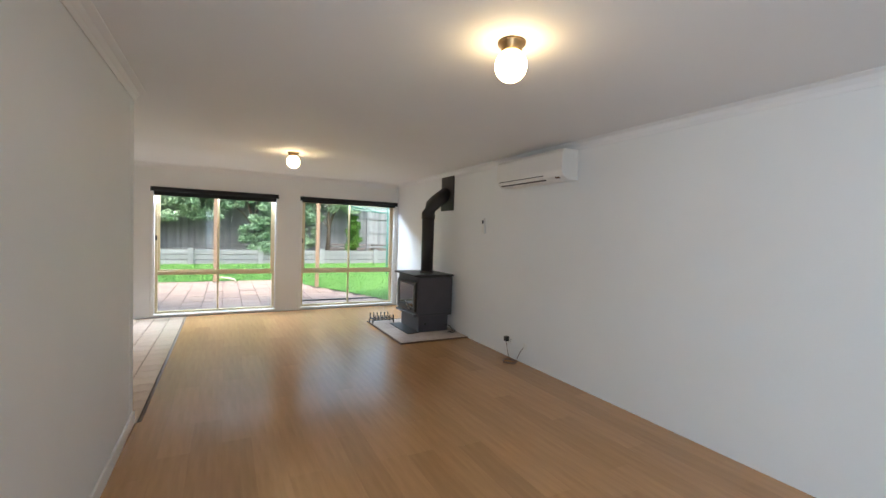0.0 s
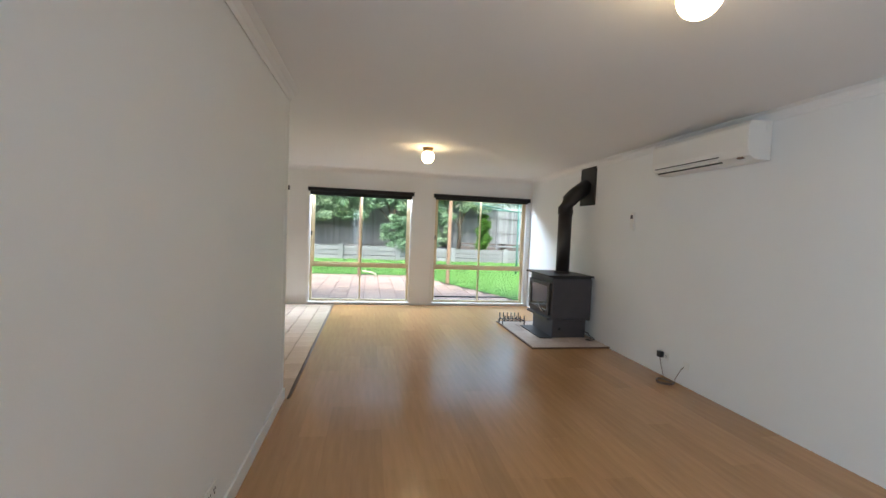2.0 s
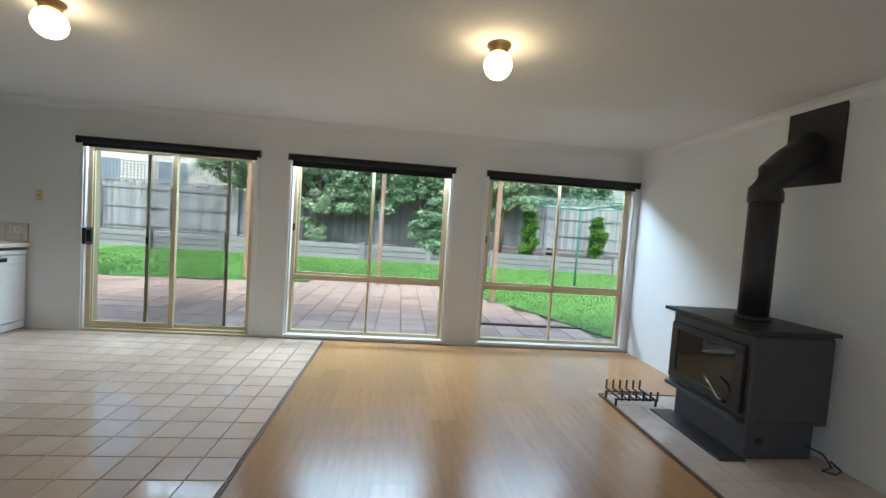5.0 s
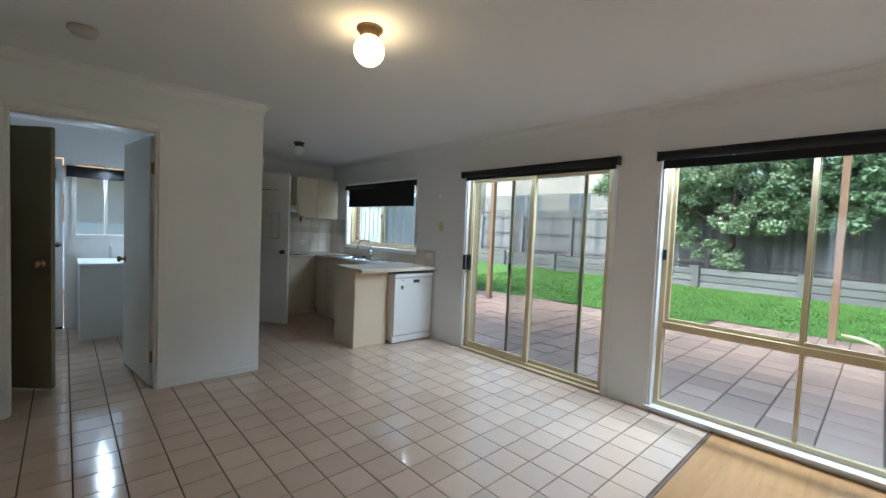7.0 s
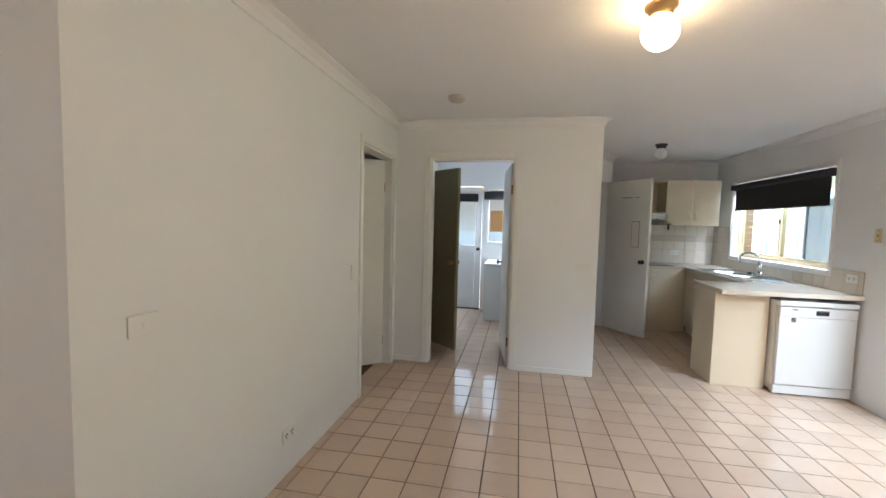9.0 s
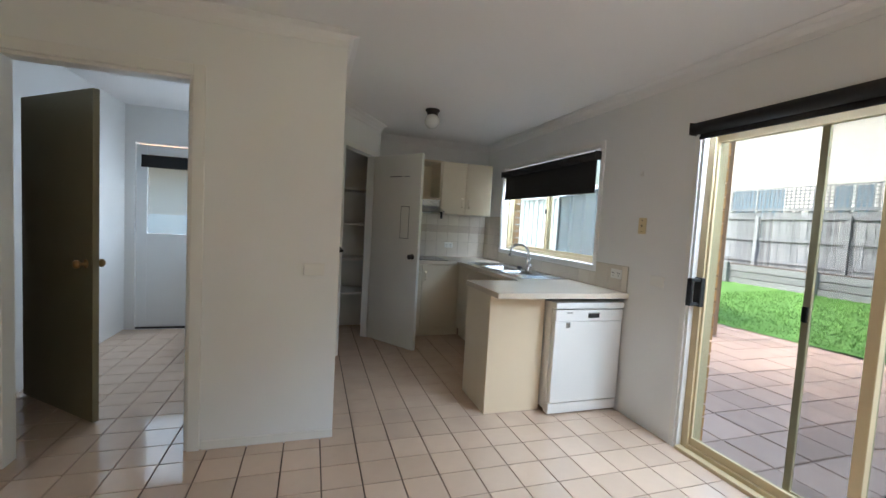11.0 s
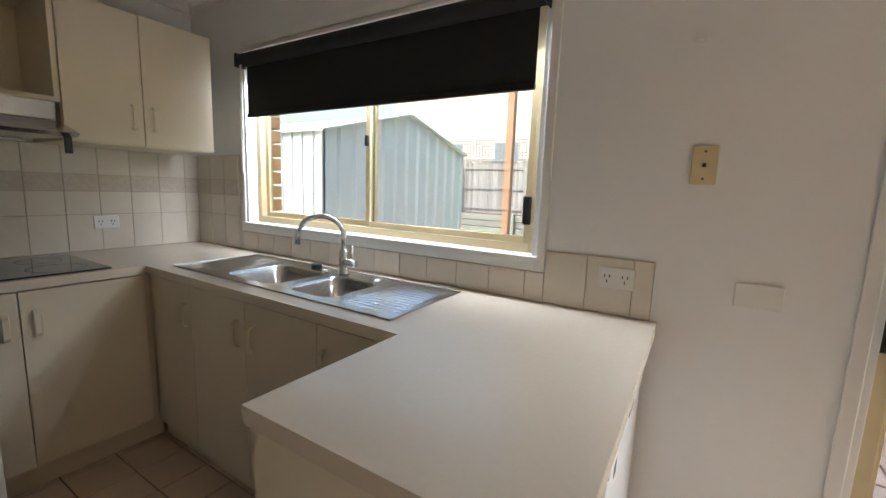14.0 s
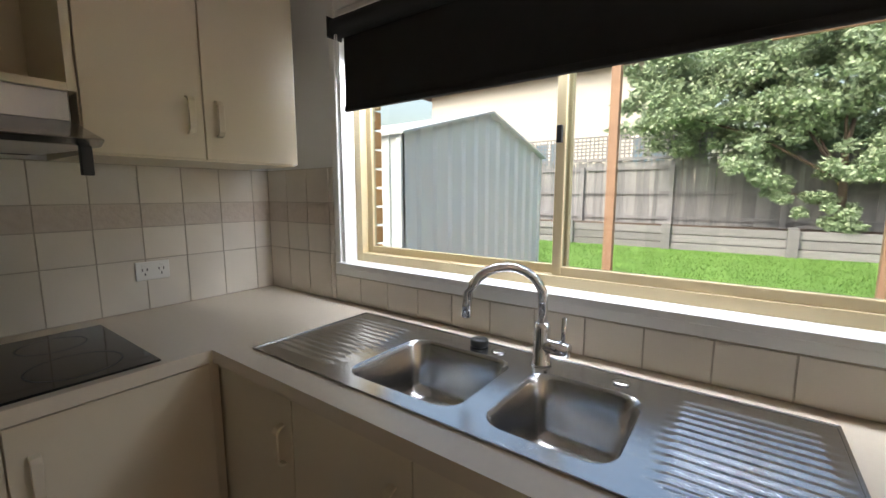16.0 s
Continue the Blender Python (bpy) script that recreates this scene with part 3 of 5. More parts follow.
tube("flue_elbow", [(fx, fy, 1.66), (fx, fy, 1.74), (fx + 0.05, fy, 1.86), (fx + 0.13, fy, 1.94), (0.346, fy, 2.08)], 0.104, M_FLUE, st, 24)
boxes("flue_collar", [(0.338, 0.354, -0.24, 0.16, 1.80, 2.33)], M_FLUE, st, 0.004)
tube("power_cord", [(0.2, -0.33, 0.1), (0.26, -0.40, 0.08), (0.30, -0.43, 0.01), (0.2, -0.46, 0.006), (0.25, -0.5, 0.006), (0.32, -0.47, 0.01), (0.32, -0.40, 0.03)], 0.006, M_BLKP, st, 6)

gr = thing("fire_grate", "rusty iron fire grate with upright prongs", "fire grate", (-0.84, -1.53, 0.021))
rows = []
for i in range(6):
    x = -0.15 + 0.06 * i
    rows += [(x - 0.006, x + 0.006, -0.13, 0.13, 0.06, 0.072), (x - 0.006, x + 0.006, -0.13, -0.118, 0.06, 0.14), (x - 0.006, x + 0.006, 0.118, 0.13, 0.06, 0.14)]
boxes("bars", rows, M_IRON, gr, 0.002)
boxes("cross_bars", [(-0.18, 0.18, y - 0.007, y + 0.007, 0.048, 0.06) for y in (-0.08, 0.08)], M_IRON, gr, 0.002)
for x in (-0.17, 0.17):
    for y in (-0.08, 0.08):
        boxes("leg", [(x - 0.007, x + 0.007, y - 0.007, y + 0.007, 0.0, 0.055)], M_IRON, gr, 0.002)

ac = thing("air_conditioner", "white wall-mounted split air conditioner", "air conditioner", (0.0, -4.20, 2.03))
prism("body", [(-0.002, 0.0), (-0.13, 0.0), (-0.19, 0.03), (-0.215, 0.09), (-0.215, 0.26), (-0.19, 0.295), (-0.002, 0.30)], -0.535, 0.535, M_WHITE, ac, "y", 0.006)
# black bars on the casing give the louvre slots their shade
boxes("louvre_gap", [(-0.2055, -0.190, -0.26, 0.50, 0.050, 0.058), (-0.170, -0.158, -0.26, 0.50, 0.008, 0.020)], M_BLKP, ac, 0.001)
boxes("louvre", [(-0.198, -0.165, -0.25, 0.49, 0.018, 0.046)], M_WHITE, ac, 0.01)
boxes("indicator", [(-0.19, -0.16, -0.47, -0.42, 0.015, 0.03)], M_EDGE, ac, 0.002)
boxes("side_label", [(-0.06, -0.02, -0.538, -0.534, 0.22, 0.27)], M_PLAST, ac)


# ---- plates, outlets, remote ----
def plate(name, label, category, at, rz, w=0.115, h=0.072, m=None, holes=()):
    """A wall plate whose back lies at the wall; rz turns its face, 0 looks along -y."""
    ob = thing(name, label, category, at, rz)
    boxes("cover", [(-w / 2, w / 2, -0.009, 0.0, -h / 2, h / 2)], m or M_PLAST, ob, 0.003)
    for (x, z, a, b) in holes:
        boxes("detail", [(x - a, x + a, -0.0115, -0.0085, z - b, z + b)], M_PLAST if a > 0.006 else M_BLKP, ob, 0.001 if a > 0.006 else 0)
    return ob


GPO = [(s * 0.028 + d, zz, 0.0016, 0.005) for s in (-1, 1) for d, zz in ((-0.008, 0.006), (0.008, 0.006), (0, -0.012))] + [(s * 0.03, 0.024, 0.007, 0.005) for s in (-1, 1)]
plate("power_outlet", "white double power outlet on the tiles", "outlet", (-6.785, -0.008, 1.03), 0, holes=GPO)
plate("power_outlet", "white double power outlet on the tiles", "outlet", (XW + 0.012, -0.52, 1.055), 90, holes=GPO)
plate("phone_socket", "aged beige phone wall plate", "wall plate", (-6.574, 0.0, 1.405), 0, 0.068, 0.115, M_BEIGE, [(0, 0.04, 0.003, 0.003), (0, -0.04, 0.003, 0.003), (0, 0, 0.005, 0.006)])
plate("light_switch", "white light switch plate", "switch", (-6.40, 0.0, 1.03), 0)
plate("light_switch", "white light switch plate beside the opening", "switch", (-3.865, YL, 1.06), 180, holes=[(0, 0, 0.008, 0.012)])
plate("light_switch", "white light switch plate by the hall door", "switch", (-5.62, YL, 1.03), 180, 0.072, 0.115)
plate("light_switch", "white light switch plate by the laundry", "switch", (XL, -2.24, 1.03), 90, holes=[(0, 0, 0.008, 0.012)])
plate("power_outlet", "low white power outlet", "outlet", (-4.74, YL, 0.23), 180, holes=GPO)
plate("power_outlet", "low white power outlet on the hall side wall", "outlet", (-3.64, -5.57, 0.22), 90, holes=GPO)
o1 = plate("power_outlet", "low white power outlet with a black plug in it", "outlet", (0.0, -3.76, 0.21), -90, holes=GPO)
boxes("plug", [(-0.055, 0.0, -0.055, -0.0085, -0.02, 0.04)], M_BLKP, o1, 0.006)
o2 = plate("aerial_socket", "white aerial socket with a cable plugged in", "socket", (0.0, -4.05, 0.2), -90, 0.072, 0.072)
cab = thing("cable", "thin loose cable coiled on the floor", "cable", (-0.08, -3.92, 0.0))
pts = [(0.03, 0.17, 0.2), (0.02, 0.13, 0.12), (-0.01, 0.05, 0.03)]
for i in range(30):
    a = i * 0.62
    pts.append((-0.06 + 0.075 * math.cos(a) + 0.004 * (i % 5), -0.02 + 0.085 * math.sin(a), 0.006 + 0.0007 * i))
pts += [(0.0, -0.09, 0.06), (0.03, -0.12, 0.16), (0.055, -0.13, 0.19)]
tube("cord", pts, 0.0035, M_EDGE, cab, 6)
rm = thing("remote_control", "small white remote in a wall holder", "remote control", (0.0, -3.12, 1.6), -90)
boxes("holder", [(-0.034, 0.034, -0.027, 0.0, -0.12, -0.02)], M_PLAST, rm, 0.004)
boxes("handset", [(-0.028, 0.028, -0.03, -0.008, -0.09, 0.085)], M_WHITE, rm, 0.005)
boxes("display", [(-0.020, 0.020, -0.032, -0.029, 0.015, 0.06)], M_STOVE, rm)
hk = thing("wall_hook", "small white plastic adhesive hook", "hook", (-6.62, -0.004, 1.78))
boxes("back", [(-0.012, 0.012, -0.003, 0.004, -0.02, 0.02)], M_PLAST, hk, 0.002)
boxes("hook", [(-0.006, 0.006, -0.016, -0.003, -0.016, -0.008)], M_PLAST, hk, 0.002)

# ---- kitchen ----
def pull(parent, x, y, z, face, h=0.11):
    """An upright bow handle; face: the way it sticks out."""
    f = Vector(face)
    across = Vector((-f.y, f.x, 0)) * 0.0105
    prof = [(-0.5, 0.0), (-0.47, 0.018), (-0.36, 0.026), (0.36, 0.026), (0.47, 0.018), (0.5, 0.0)]
    bm = bmesh.new()
    rows = []
    for u, d in prof:
        c = Vector((x, y, z + u * h)) + f * d
        inner = Vector((x, y, z + u * h * 0.9)) + f * max(d - 0.006, 0.0)
        rows.append([bm.verts.new(p) for p in (c - across, c + across, inner + across, inner - across)])
    for p, q in zip(rows, rows[1:]):
        for k in range(4):
            bm.faces.new((p[k], p[(k + 1) % 4], q[(k + 1) % 4], q[k]))
    bmesh.ops.bevel(bm, geom=list(bm.edges), offset=0.0015, segments=1, affect="EDGES")
    mesh("handle", bm, M_CAB, parent)


KT = 0.862
top = thing("benchtop", "cream laminate benchtop wrapping round three sides", "benchtop", (0, 0, 0))
prism("slab", [(XW + 0.002, -0.002), (-6.65, -0.002), (-6.65, -1.065), (-7.25, -1.065), (-7.25, -0.60), (-8.75, -0.60), (-8.75, -1.545), (XW + 0.002, -1.545)], KT, 0.9, M_TOP, top)
SX0, SX1, SY0, SY1 = -8.66, -7.34, -0.525, -0.075
# cut-outs for the bowls
B1, B2 = (-8.325, -7.985, -0.475, -0.17), (-7.925, -7.665, -0.475, -0.18)

cb = thing("sink_cabinet", "cream laminate base cabinets under the sink", "cabinet", (0, 0, 0))
boxes("carcass", [(-8.80, -7.24, -0.565, -0.02, 0.10, 0.60), (-8.80, -8.36, -0.565, -0.02, 0.6, KT - 0.002), (-7.63, -7.24, -0.565, -0.02, 0.6, KT - 0.002), (-8.36, -7.63, -0.565, -0.50, 0.6, KT - 0.002)], M_CAB, cb)
boxes("kick", [(-8.80, -7.24, -0.53, -0.02, 0.0, 0.10)], M_CAB, cb)
xs = [-8.74, -8.39, -8.0, -7.6, -7.245]
for i in range(4):
    boxes("door", [(xs[i] + 0.002, xs[i + 1] - 0.002, -0.584, -0.567, 0.115, 0.852)], M_CAB, cb, 0.002)
for x in (-8.43, -8.05, -7.95, -7.56):
    pull(cb, x, -0.584, 0.72, (0, -1, 0))
cw = thing("hob_cabinet", "cream laminate base cabinets under the hob", "cabinet", (0, 0, 0))
boxes("carcass", [(XW + 0.01, -8.785, -1.545, -0.57, 0.10, KT - 0.002)], M_CAB, cw)
boxes("kick", [(XW + 0.01, -8.82, -1.545, -0.54, 0.0, 0.10)], M_CAB, cw)
ys = [-1.54, -1.03, -0.60]
for i in range(2):
    boxes("door", [(-8.783, -8.766, ys[i] + 0.002, ys[i + 1] - 0.002, 0.115, 0.852)], M_CAB, cw, 0.002)
for y in (-1.075, -0.985):
    pull(cw, -8.766, y, 0.72, (1, 0, 0))
pn = thing("peninsula", "cream panelled end of the kitchen peninsula", "cabinet", (0, 0, 0))
boxes("carcass", [(-7.235, -6.82, -1.03, -0.70, 0.0, KT - 0.002)], M_CAB, pn)
boxes("end_panel", [(-7.24, -6.8185, -1.05, -1.032, 0.0, KT - 0.002)], M_CAB, pn, 0.001)
boxes("back_panel", [(-6.818, -6.80, -1.05, -0.612, 0.0, KT - 0.002)], M_PANEL, pn, 0.001)
boxes("filler_panel", [(-7.235, -6.802, -0.67, -0.61, 0.0, KT - 0.012)], M_CAB, pn, 0.001)
dw = thing("dishwasher", "white front-loading dishwasher under the benchtop", "dishwasher", (-6.70, -0.305, 0))
boxes("body", [(-0.53, -0.021, -0.295, 0.295, 0.03, 0.825)], M_WHITE, dw, 0.004)
boxes("kick_plate", [(-0.05, 0.012, -0.295, 0.295, 0.012, 0.085)], M_WHITE, dw, 0.003)
boxes("door", [(-0.02, 0.022, -0.29, 0.29, 0.095, 0.69)], M_WHITE, dw, 0.006)
boxes("control_panel", [(-0.02, 0.026, -0.29, 0.29, 0.692, 0.775)], M_WHITE, dw, 0.006)
boxes("lid", [(-0.03, 0.03, -0.293, 0.293, 0.785, 0.826)], M_WHITE, dw, 0.006)
# raised black plate in place of the shade inside the handle recess
boxes("handle_recess", [(0.0235, 0.0275, -0.02, 0.075, 0.715, 0.75)], M_BLKP, dw)
boxes("handle_lip", [(0.024, 0.031, -0.02, 0.075, 0.748, 0.756)], M_STEEL, dw, 0.001)
boxes("emblem", [(0.0255, 0.0275, -0.2, -0.155, 0.752, 0.758)], M_STEEL, dw)
boxes("sticker", [(0.0215, 0.0235, -0.2, -0.165, 0.645, 0.685)], M_STEEL, dw)
for i in range(4):
    boxes("button", [(0.0255, 0.03, 0.13 + 0.035 * i, 0.145 + 0.035 * i, 0.73, 0.742)], M_PLAST, dw, 0.001)
boxes("foot", [(x - 0.015, x + 0.015, y - 0.015, y + 0.015, 0.0, 0.035) for x in (-0.46, -0.05) for y in (-0.26, 0.26)], M_BLKP, dw)


# stainless sink with two bowls and two ribbed drainers
def sink():
    ob = thing("kitchen_sink", "stainless steel double bowl sink with two ribbed drainers", "sink", (0, 0, 0.9))
    bm = bmesh.new()

    def rrect(x0, x1, y0, y1, r, z, n=6):
        pts = []
        for cx, cy, a0 in ((x1 - r, y1 - r, 0), (x0 + r, y1 - r, 90), (x0 + r, y0 + r, 180), (x1 - r, y0 + r, 270)):
            for k in range(n + 1):
                a = radians(a0 + 90 * k / n)
                pts.append((cx + r * math.cos(a), cy + r * math.sin(a), z))
        return pts

    def loop(pts):
        return [bm.verts.new(p) for p in pts]

    def bridge(a, b):
        for k in range(len(a)):
            j = (k + 1) % len(a)
            bm.faces.new((a[k], a[j], b[j], b[k]))
    for (x0, x1, y0, y1) in (B1, B2):
        prev = None
        for ins, dep, r in ((0.0, 0.0035, 0.055), (0.004, 0.0, 0.053), (0.010, -0.010, 0.052), (0.018, -0.12, 0.055), (0.026, -0.148, 0.055), (0.05, -0.160, 0.045)):
            cur = loop(rrect(x0 + ins, x1 - ins, y0 + ins, y1 - ins, r, dep))
            if prev:
                bridge(prev, cur)
            prev = cur
        bm.faces.new(prev)
        # deck round the bowl: a ring out to a rectangle
        cx0, cx1 = (SX0 + 0.30, (B1[1] + B2[0]) / 2) if x0 == B1[0] else ((B1[1] + B2[0]) / 2, SX1 - 0.29)
        inner = loop(rrect(x0, x1, y0, y1, 0.055, 0.0035))
        outer = loop(rrect(cx0, cx1, SY0 + 0.006, SY1 - 0.006, 0.0004, 0.0035))
        bridge(inner, outer)
    # drainers: corrugated sheets
    for xa, xb in ((SX0 + 0.006, SX0 + 0.30), (SX1 - 0.29, SX1 - 0.006)):
        n = 110
        cols = []
        for i in range(n + 1):
            y = SY0 + 0.006 + (SY1 - SY0 - 0.012) * i / n
            u = (y - SY0 - 0.05) / (SY1 - SY0 - 0.10)
            wv = 0.0035 * (0.5 - 0.5 * math.cos(u * 13 * 2 * math.pi)) if 0 <= u <= 1 else 0.0
            e = 0.025
            cols.append([bm.verts.new((x, y, 0.0035 + d)) for x, d in ((xa, 0), (xa + e, 0), (xa + e + 0.012, wv), (xb - e - 0.012, wv), (xb - e, 0), (xb, 0))])
        for p, q in zip(cols, cols[1:]):
            for k in range(5):
                bm.faces.new((p[k], p[k + 1], q[k + 1], q[k]))
    o = mesh("basin", bm, M_STEEL, ob, True)
    boxes("rim", [(SX0, SX1, SY0, SY0 + 0.007, 0.0005, 0.006), (SX0, SX1, SY1 - 0.007, SY1, 0.0005, 0.006), (SX0, SX0 + 0.007, SY0, SY1, 0.0005, 0.006), (SX1 - 0.007, SX1, SY0, SY1, 0.0005, 0.006)], M_STEEL, ob, 0.002)
    for (x0, x1, y0, y1) in (B1, B2):
        lathe("waste", [(0.0, 0.0), (0.018, 0.0), (0.02, 0.003), (0.036, 0.003), (0.042, 0.0005), (0.045, -0.001)], M_CHROME, ob, 24, ((x0 + x1) / 2, (y0 + y1) / 2, -0.158))
    for x in (-8.06, -7.73):
        lathe("hole_cap", [(0.02, 0), (0.02, 0.003), (0.012, 0.005), (0.001, 0.005)], M_CHROME, ob, 18, (x, -0.13, 0.0035))
    return ob


sink()
hole = top.children[0]
for (x0, x1, y0, y1) in (B1, B2):
    cut = boxes("cutter", [(x0 + 0.004, x1 - 0.004, y0 + 0.004, y1 - 0.004, 0.5, 1.2)], M_TOP)
    md = hole.modifiers.new("cut", "BOOLEAN")
    md.object, md.operation, md.solver = cut, "DIFFERENCE", "EXACT"
    dg = bpy.context.evaluated_depsgraph_get()
    me = bpy.data.meshes.new_from_object(hole.evaluated_get(dg))
    hole.modifiers.clear()
    hole.data = me
    bpy.data.objects.remove(cut)
pg = thing("sink_plug", "black rubber sink plug", "plug", (-8.13, -0.12, 0.9035))
lathe("body", [(0.0, 0), (0.024, 0), (0.027, 0.004), (0.027, 0.02), (0.02, 0.024), (0.0, 0.024)], M_BLKP, pg, 20)
tp = thing("kitchen_tap", "chrome gooseneck mixer tap", "tap", (-7.93, -0.135, 0.9035))
lathe("base", [(0.0, 0), (0.027, 0), (0.027, 0.006), (0.022, 0.012), (0.022, 0.10), (0.018, 0.115), (0.0, 0.115)], M_CHROME, tp, 24)
arc = [(0, 0, 0.10), (0, 0, 0.175)] + [(-0.10 * (1 - math.cos(radians(a))) * 0.75, -0.10 * (1 - math.cos(radians(a))) * 0.66, 0.175 + 0.088 * math.sin(radians(a))) for a in range(15, 181, 15)] + [(-0.152, -0.134, 0.135)]
tube("spout", arc, 0.0125, M_CHROME, tp, 14)
tube("valve", [(0.0, 0, 0.055), (0.075, -0.01, 0.055)], 0.019, M_CHROME, tp, 16)
tube("lever", [(0.06, -0.01, 0.06), (0.062, -0.01, 0.14)], 0.006, M_CHROME, tp, 10)
hb = thing("cooktop", "black glass cooktop set in the benchtop", "cooktop", (-9.03, -1.01, 0.9))
boxes("glass", [(-0.255, 0.255, -0.29, 0.29, 0.0005, 0.007)], M_DARKG, hb, 0.003)
for dx, dy, r in ((0.12, 0.14, 0.10), (-0.12, 0.14, 0.08), (0.12, -0.14, 0.08), (-0.12, -0.14, 0.10)):
    lathe("ring", [(r, 0.0068), (r, 0.0074), (r - 0.004, 0.0074), (r - 0.004, 0.0068)], M_STOVE, hb, 36, (dx, dy, 0))

# upper cabinets and range hood
uc = thing("wall_cabinet", "cream laminate two-door wall cabinet", "cabinet", (XW, 0, 0))
boxes("carcass", [(0.002, 0.405, -0.784, -0.125, 1.46, 2.09)], M_CAB, uc)
boxes("door", [(0.407, 0.424, -0.782, -0.472, 1.465, 2.085)], M_CAB, uc, 0.002)
boxes("door", [(0.407, 0.424, -0.468, -0.125, 1.465, 2.085)], M_CAB, uc, 0.002)
for y in (-0.515, -0.425):
    pull(uc, 0.424, y, 1.60, (1, 0, 0), 0.12)
un = thing("open_cabinet", "cream open shelf box over the range hood", "cabinet", (XW, -1.104, 0))
boxes("shell", [(0.002, 0.42, -0.32, -0.30, 1.62, 2.09), (0.002, 0.42, 0.298, 0.318, 1.62, 2.09), (0.002, 0.42, -0.30, 0.298, 1.62, 1.64), (0.002, 0.42, -0.30, 0.298, 2.07, 2.09), (0.002, 0.015, -0.30, 0.298, 1.64, 2.07)], M_CAB, un, 0.001)
rh = thing("range_hood", "slim silver-grey range hood", "range hood", (XW, -1.104, 1.62))
boxes("upper_panel", [(0.002, 0.42, -0.30, 0.30, -0.08, -0.002)], M_STEEL, rh, 0.003)
prism("visor", [(0.002, -0.145), (0.64, -0.160), (0.675, -0.145), (0.46, -0.085), (0.002, -0.08)], -0.30, 0.30, M_STEEL, rh, "y", 0.004)
boxes("filter", [(0.03, 0.40, -0.27, 0.27, -0.147, -0.141)], M_STOVE, rh)
boxes("slide_switch", [(0.61, 0.628, 0.262, 0.285, -0.225, -0.155)], M_BLKP, rh, 0.002)

# tall oven housing with open niche
tw = thing("oven_tower", "white tall oven housing with an open niche", "cabinet", (-8.12, -2.64, 0))
boxes("carcass", [(0.002, 0.50, 0.0, 0.538, 0.0, 0.55), (0.002, 0.03, 0.0, 0.538, 0.55, 2.4), (0.472, 0.50, 0.0, 0.538, 0.55, 2.4), (0.03, 0.472, 0.0, 0.538, 1.90, 2.4), (0.03, 0.472, 0.0, 0.538, 1.30, 1.42), (0.03, 0.472, 0.0, 0.02, 1.42, 1.9)], M_WHITE, tw)
boxes("niche_lining", [(0.031, 0.034, 0.03, 0.536, 1.421, 1.899), (0.468, 0.471, 0.03, 0.536, 1.421, 1.899), (0.034, 0.468, 0.021, 0.03, 1.421, 1.899)], M_PANEL, tw)
ov = thing("wall_oven", "black built-in wall oven with glass door", "oven", (-7.87, -2.10, 0.56))
boxes("body", [(-0.215, 0.215, -0.50, 0.012, 0.0, 0.70)], M_STOVE, ov)
boxes("door", [(-0.225, 0.225, 0.013, 0.045, 0.02, 0.55)], M_DARKG, ov, 0.005)
boxes("control_panel", [(-0.225, 0.225, 0.013, 0.04, 0.56, 0.70)], M_DARKG, ov, 0.004)
tube("handle", [(-0.18, 0.045, 0.50), (-0.18, 0.085, 0.505), (0.18, 0.085, 0.505), (0.18, 0.045, 0.50)], 0.011, M_BLKP, ov, 10)
for i in range(4):
    kn = lathe("knob", [(0.022, 0), (0.020, 0.022), (0.002, 0.024)], M_STEEL, ov, 16)
    kn.matrix_basis = pose(-0.15 + 0.10 * i, 0.04, 0.63, -90, 0, 0)
for z in (0.47, 0.86, 1.26, 1.66):
    sh = thing("pantry_shelf", "white melamine pantry shelf", "shelf", (0, 0, z), group="pantry shelves")
    prism("board", [(XW + 0.003, -1.64), (XW + 0.003, -2.61), (-8.74, -2.61), (-8.98, -1.70), (-9.02, -1.64)], 0.0, 0.018, M_WHITE, sh)
# marks left on the pantry door
mk = boxes("tape_mark", [(0.25, 0.42, -0.0195, -0.0178, 1.80, 1.808), (0.46, 0.53, -0.0195, -0.0178, 1.80, 1.807),
                         (0.43, 0.55, -0.0195, -0.0178, 1.49, 1.495), (0.545, 0.55, -0.0195, -0.0178, 1.16, 1.49), (0.43, 0.55, -0.0195, -0.0178, 1.16, 1.165), (0.43, 0.433, -0.0195, -0.0178, 1.165, 1.49)], M_STOVE, pd)

# splashback tiles: west wall, window wall, and the low strip by the bench end
gr_w = structure(boxes("splashback_bed", [(XW + 0.001, XW + 0.006, -1.548, -0.002, 0.90, 1.462), (XW + 0.007, KW[0] - 0.037, -0.006, -0.001, 0.90, 1.462),
                                          (KW[0] - 0.037, KW[1] + 0.037, -0.006, -0.001, 0.90, KW[2] - 0.036), (KW[1] + 0.037, -6.672, -0.006, -0.001, 0.90, 1.098)], M_WGROUT), "tiled kitchen splashback")


def wall_tile(axis, a0, a1, z0, z1, m):
    if a1 - a0 < 0.012 or z1 - z0 < 0.012:
        return
    key = (axis, round(a1 - a0, 4), round(z1 - z0, 4), m.name)
    if key not in TILES:
        w, h = (a1 - a0) / 2 - 0.0018, (z1 - z0) / 2 - 0.0018
        bm = bmesh.new()
        put_box(bm, *((0.0, 0.0045, -w, w, -h, h) if axis == "y" else (-w, w, -0.0045, 0.0, -h, h)), 0.001)
        TILES[key] = mesh("tile", bm, m, gr_w)
        ob = TILES[key]
    else:
        ob = new("tile", TILES[key].data)
        ob.parent = gr_w
    c = (a0 + a1) / 2
    ob.location = (XW + 0.006, c, (z0 + z1) / 2) if axis == "y" else (c, -0.006, (z0 + z1) / 2)


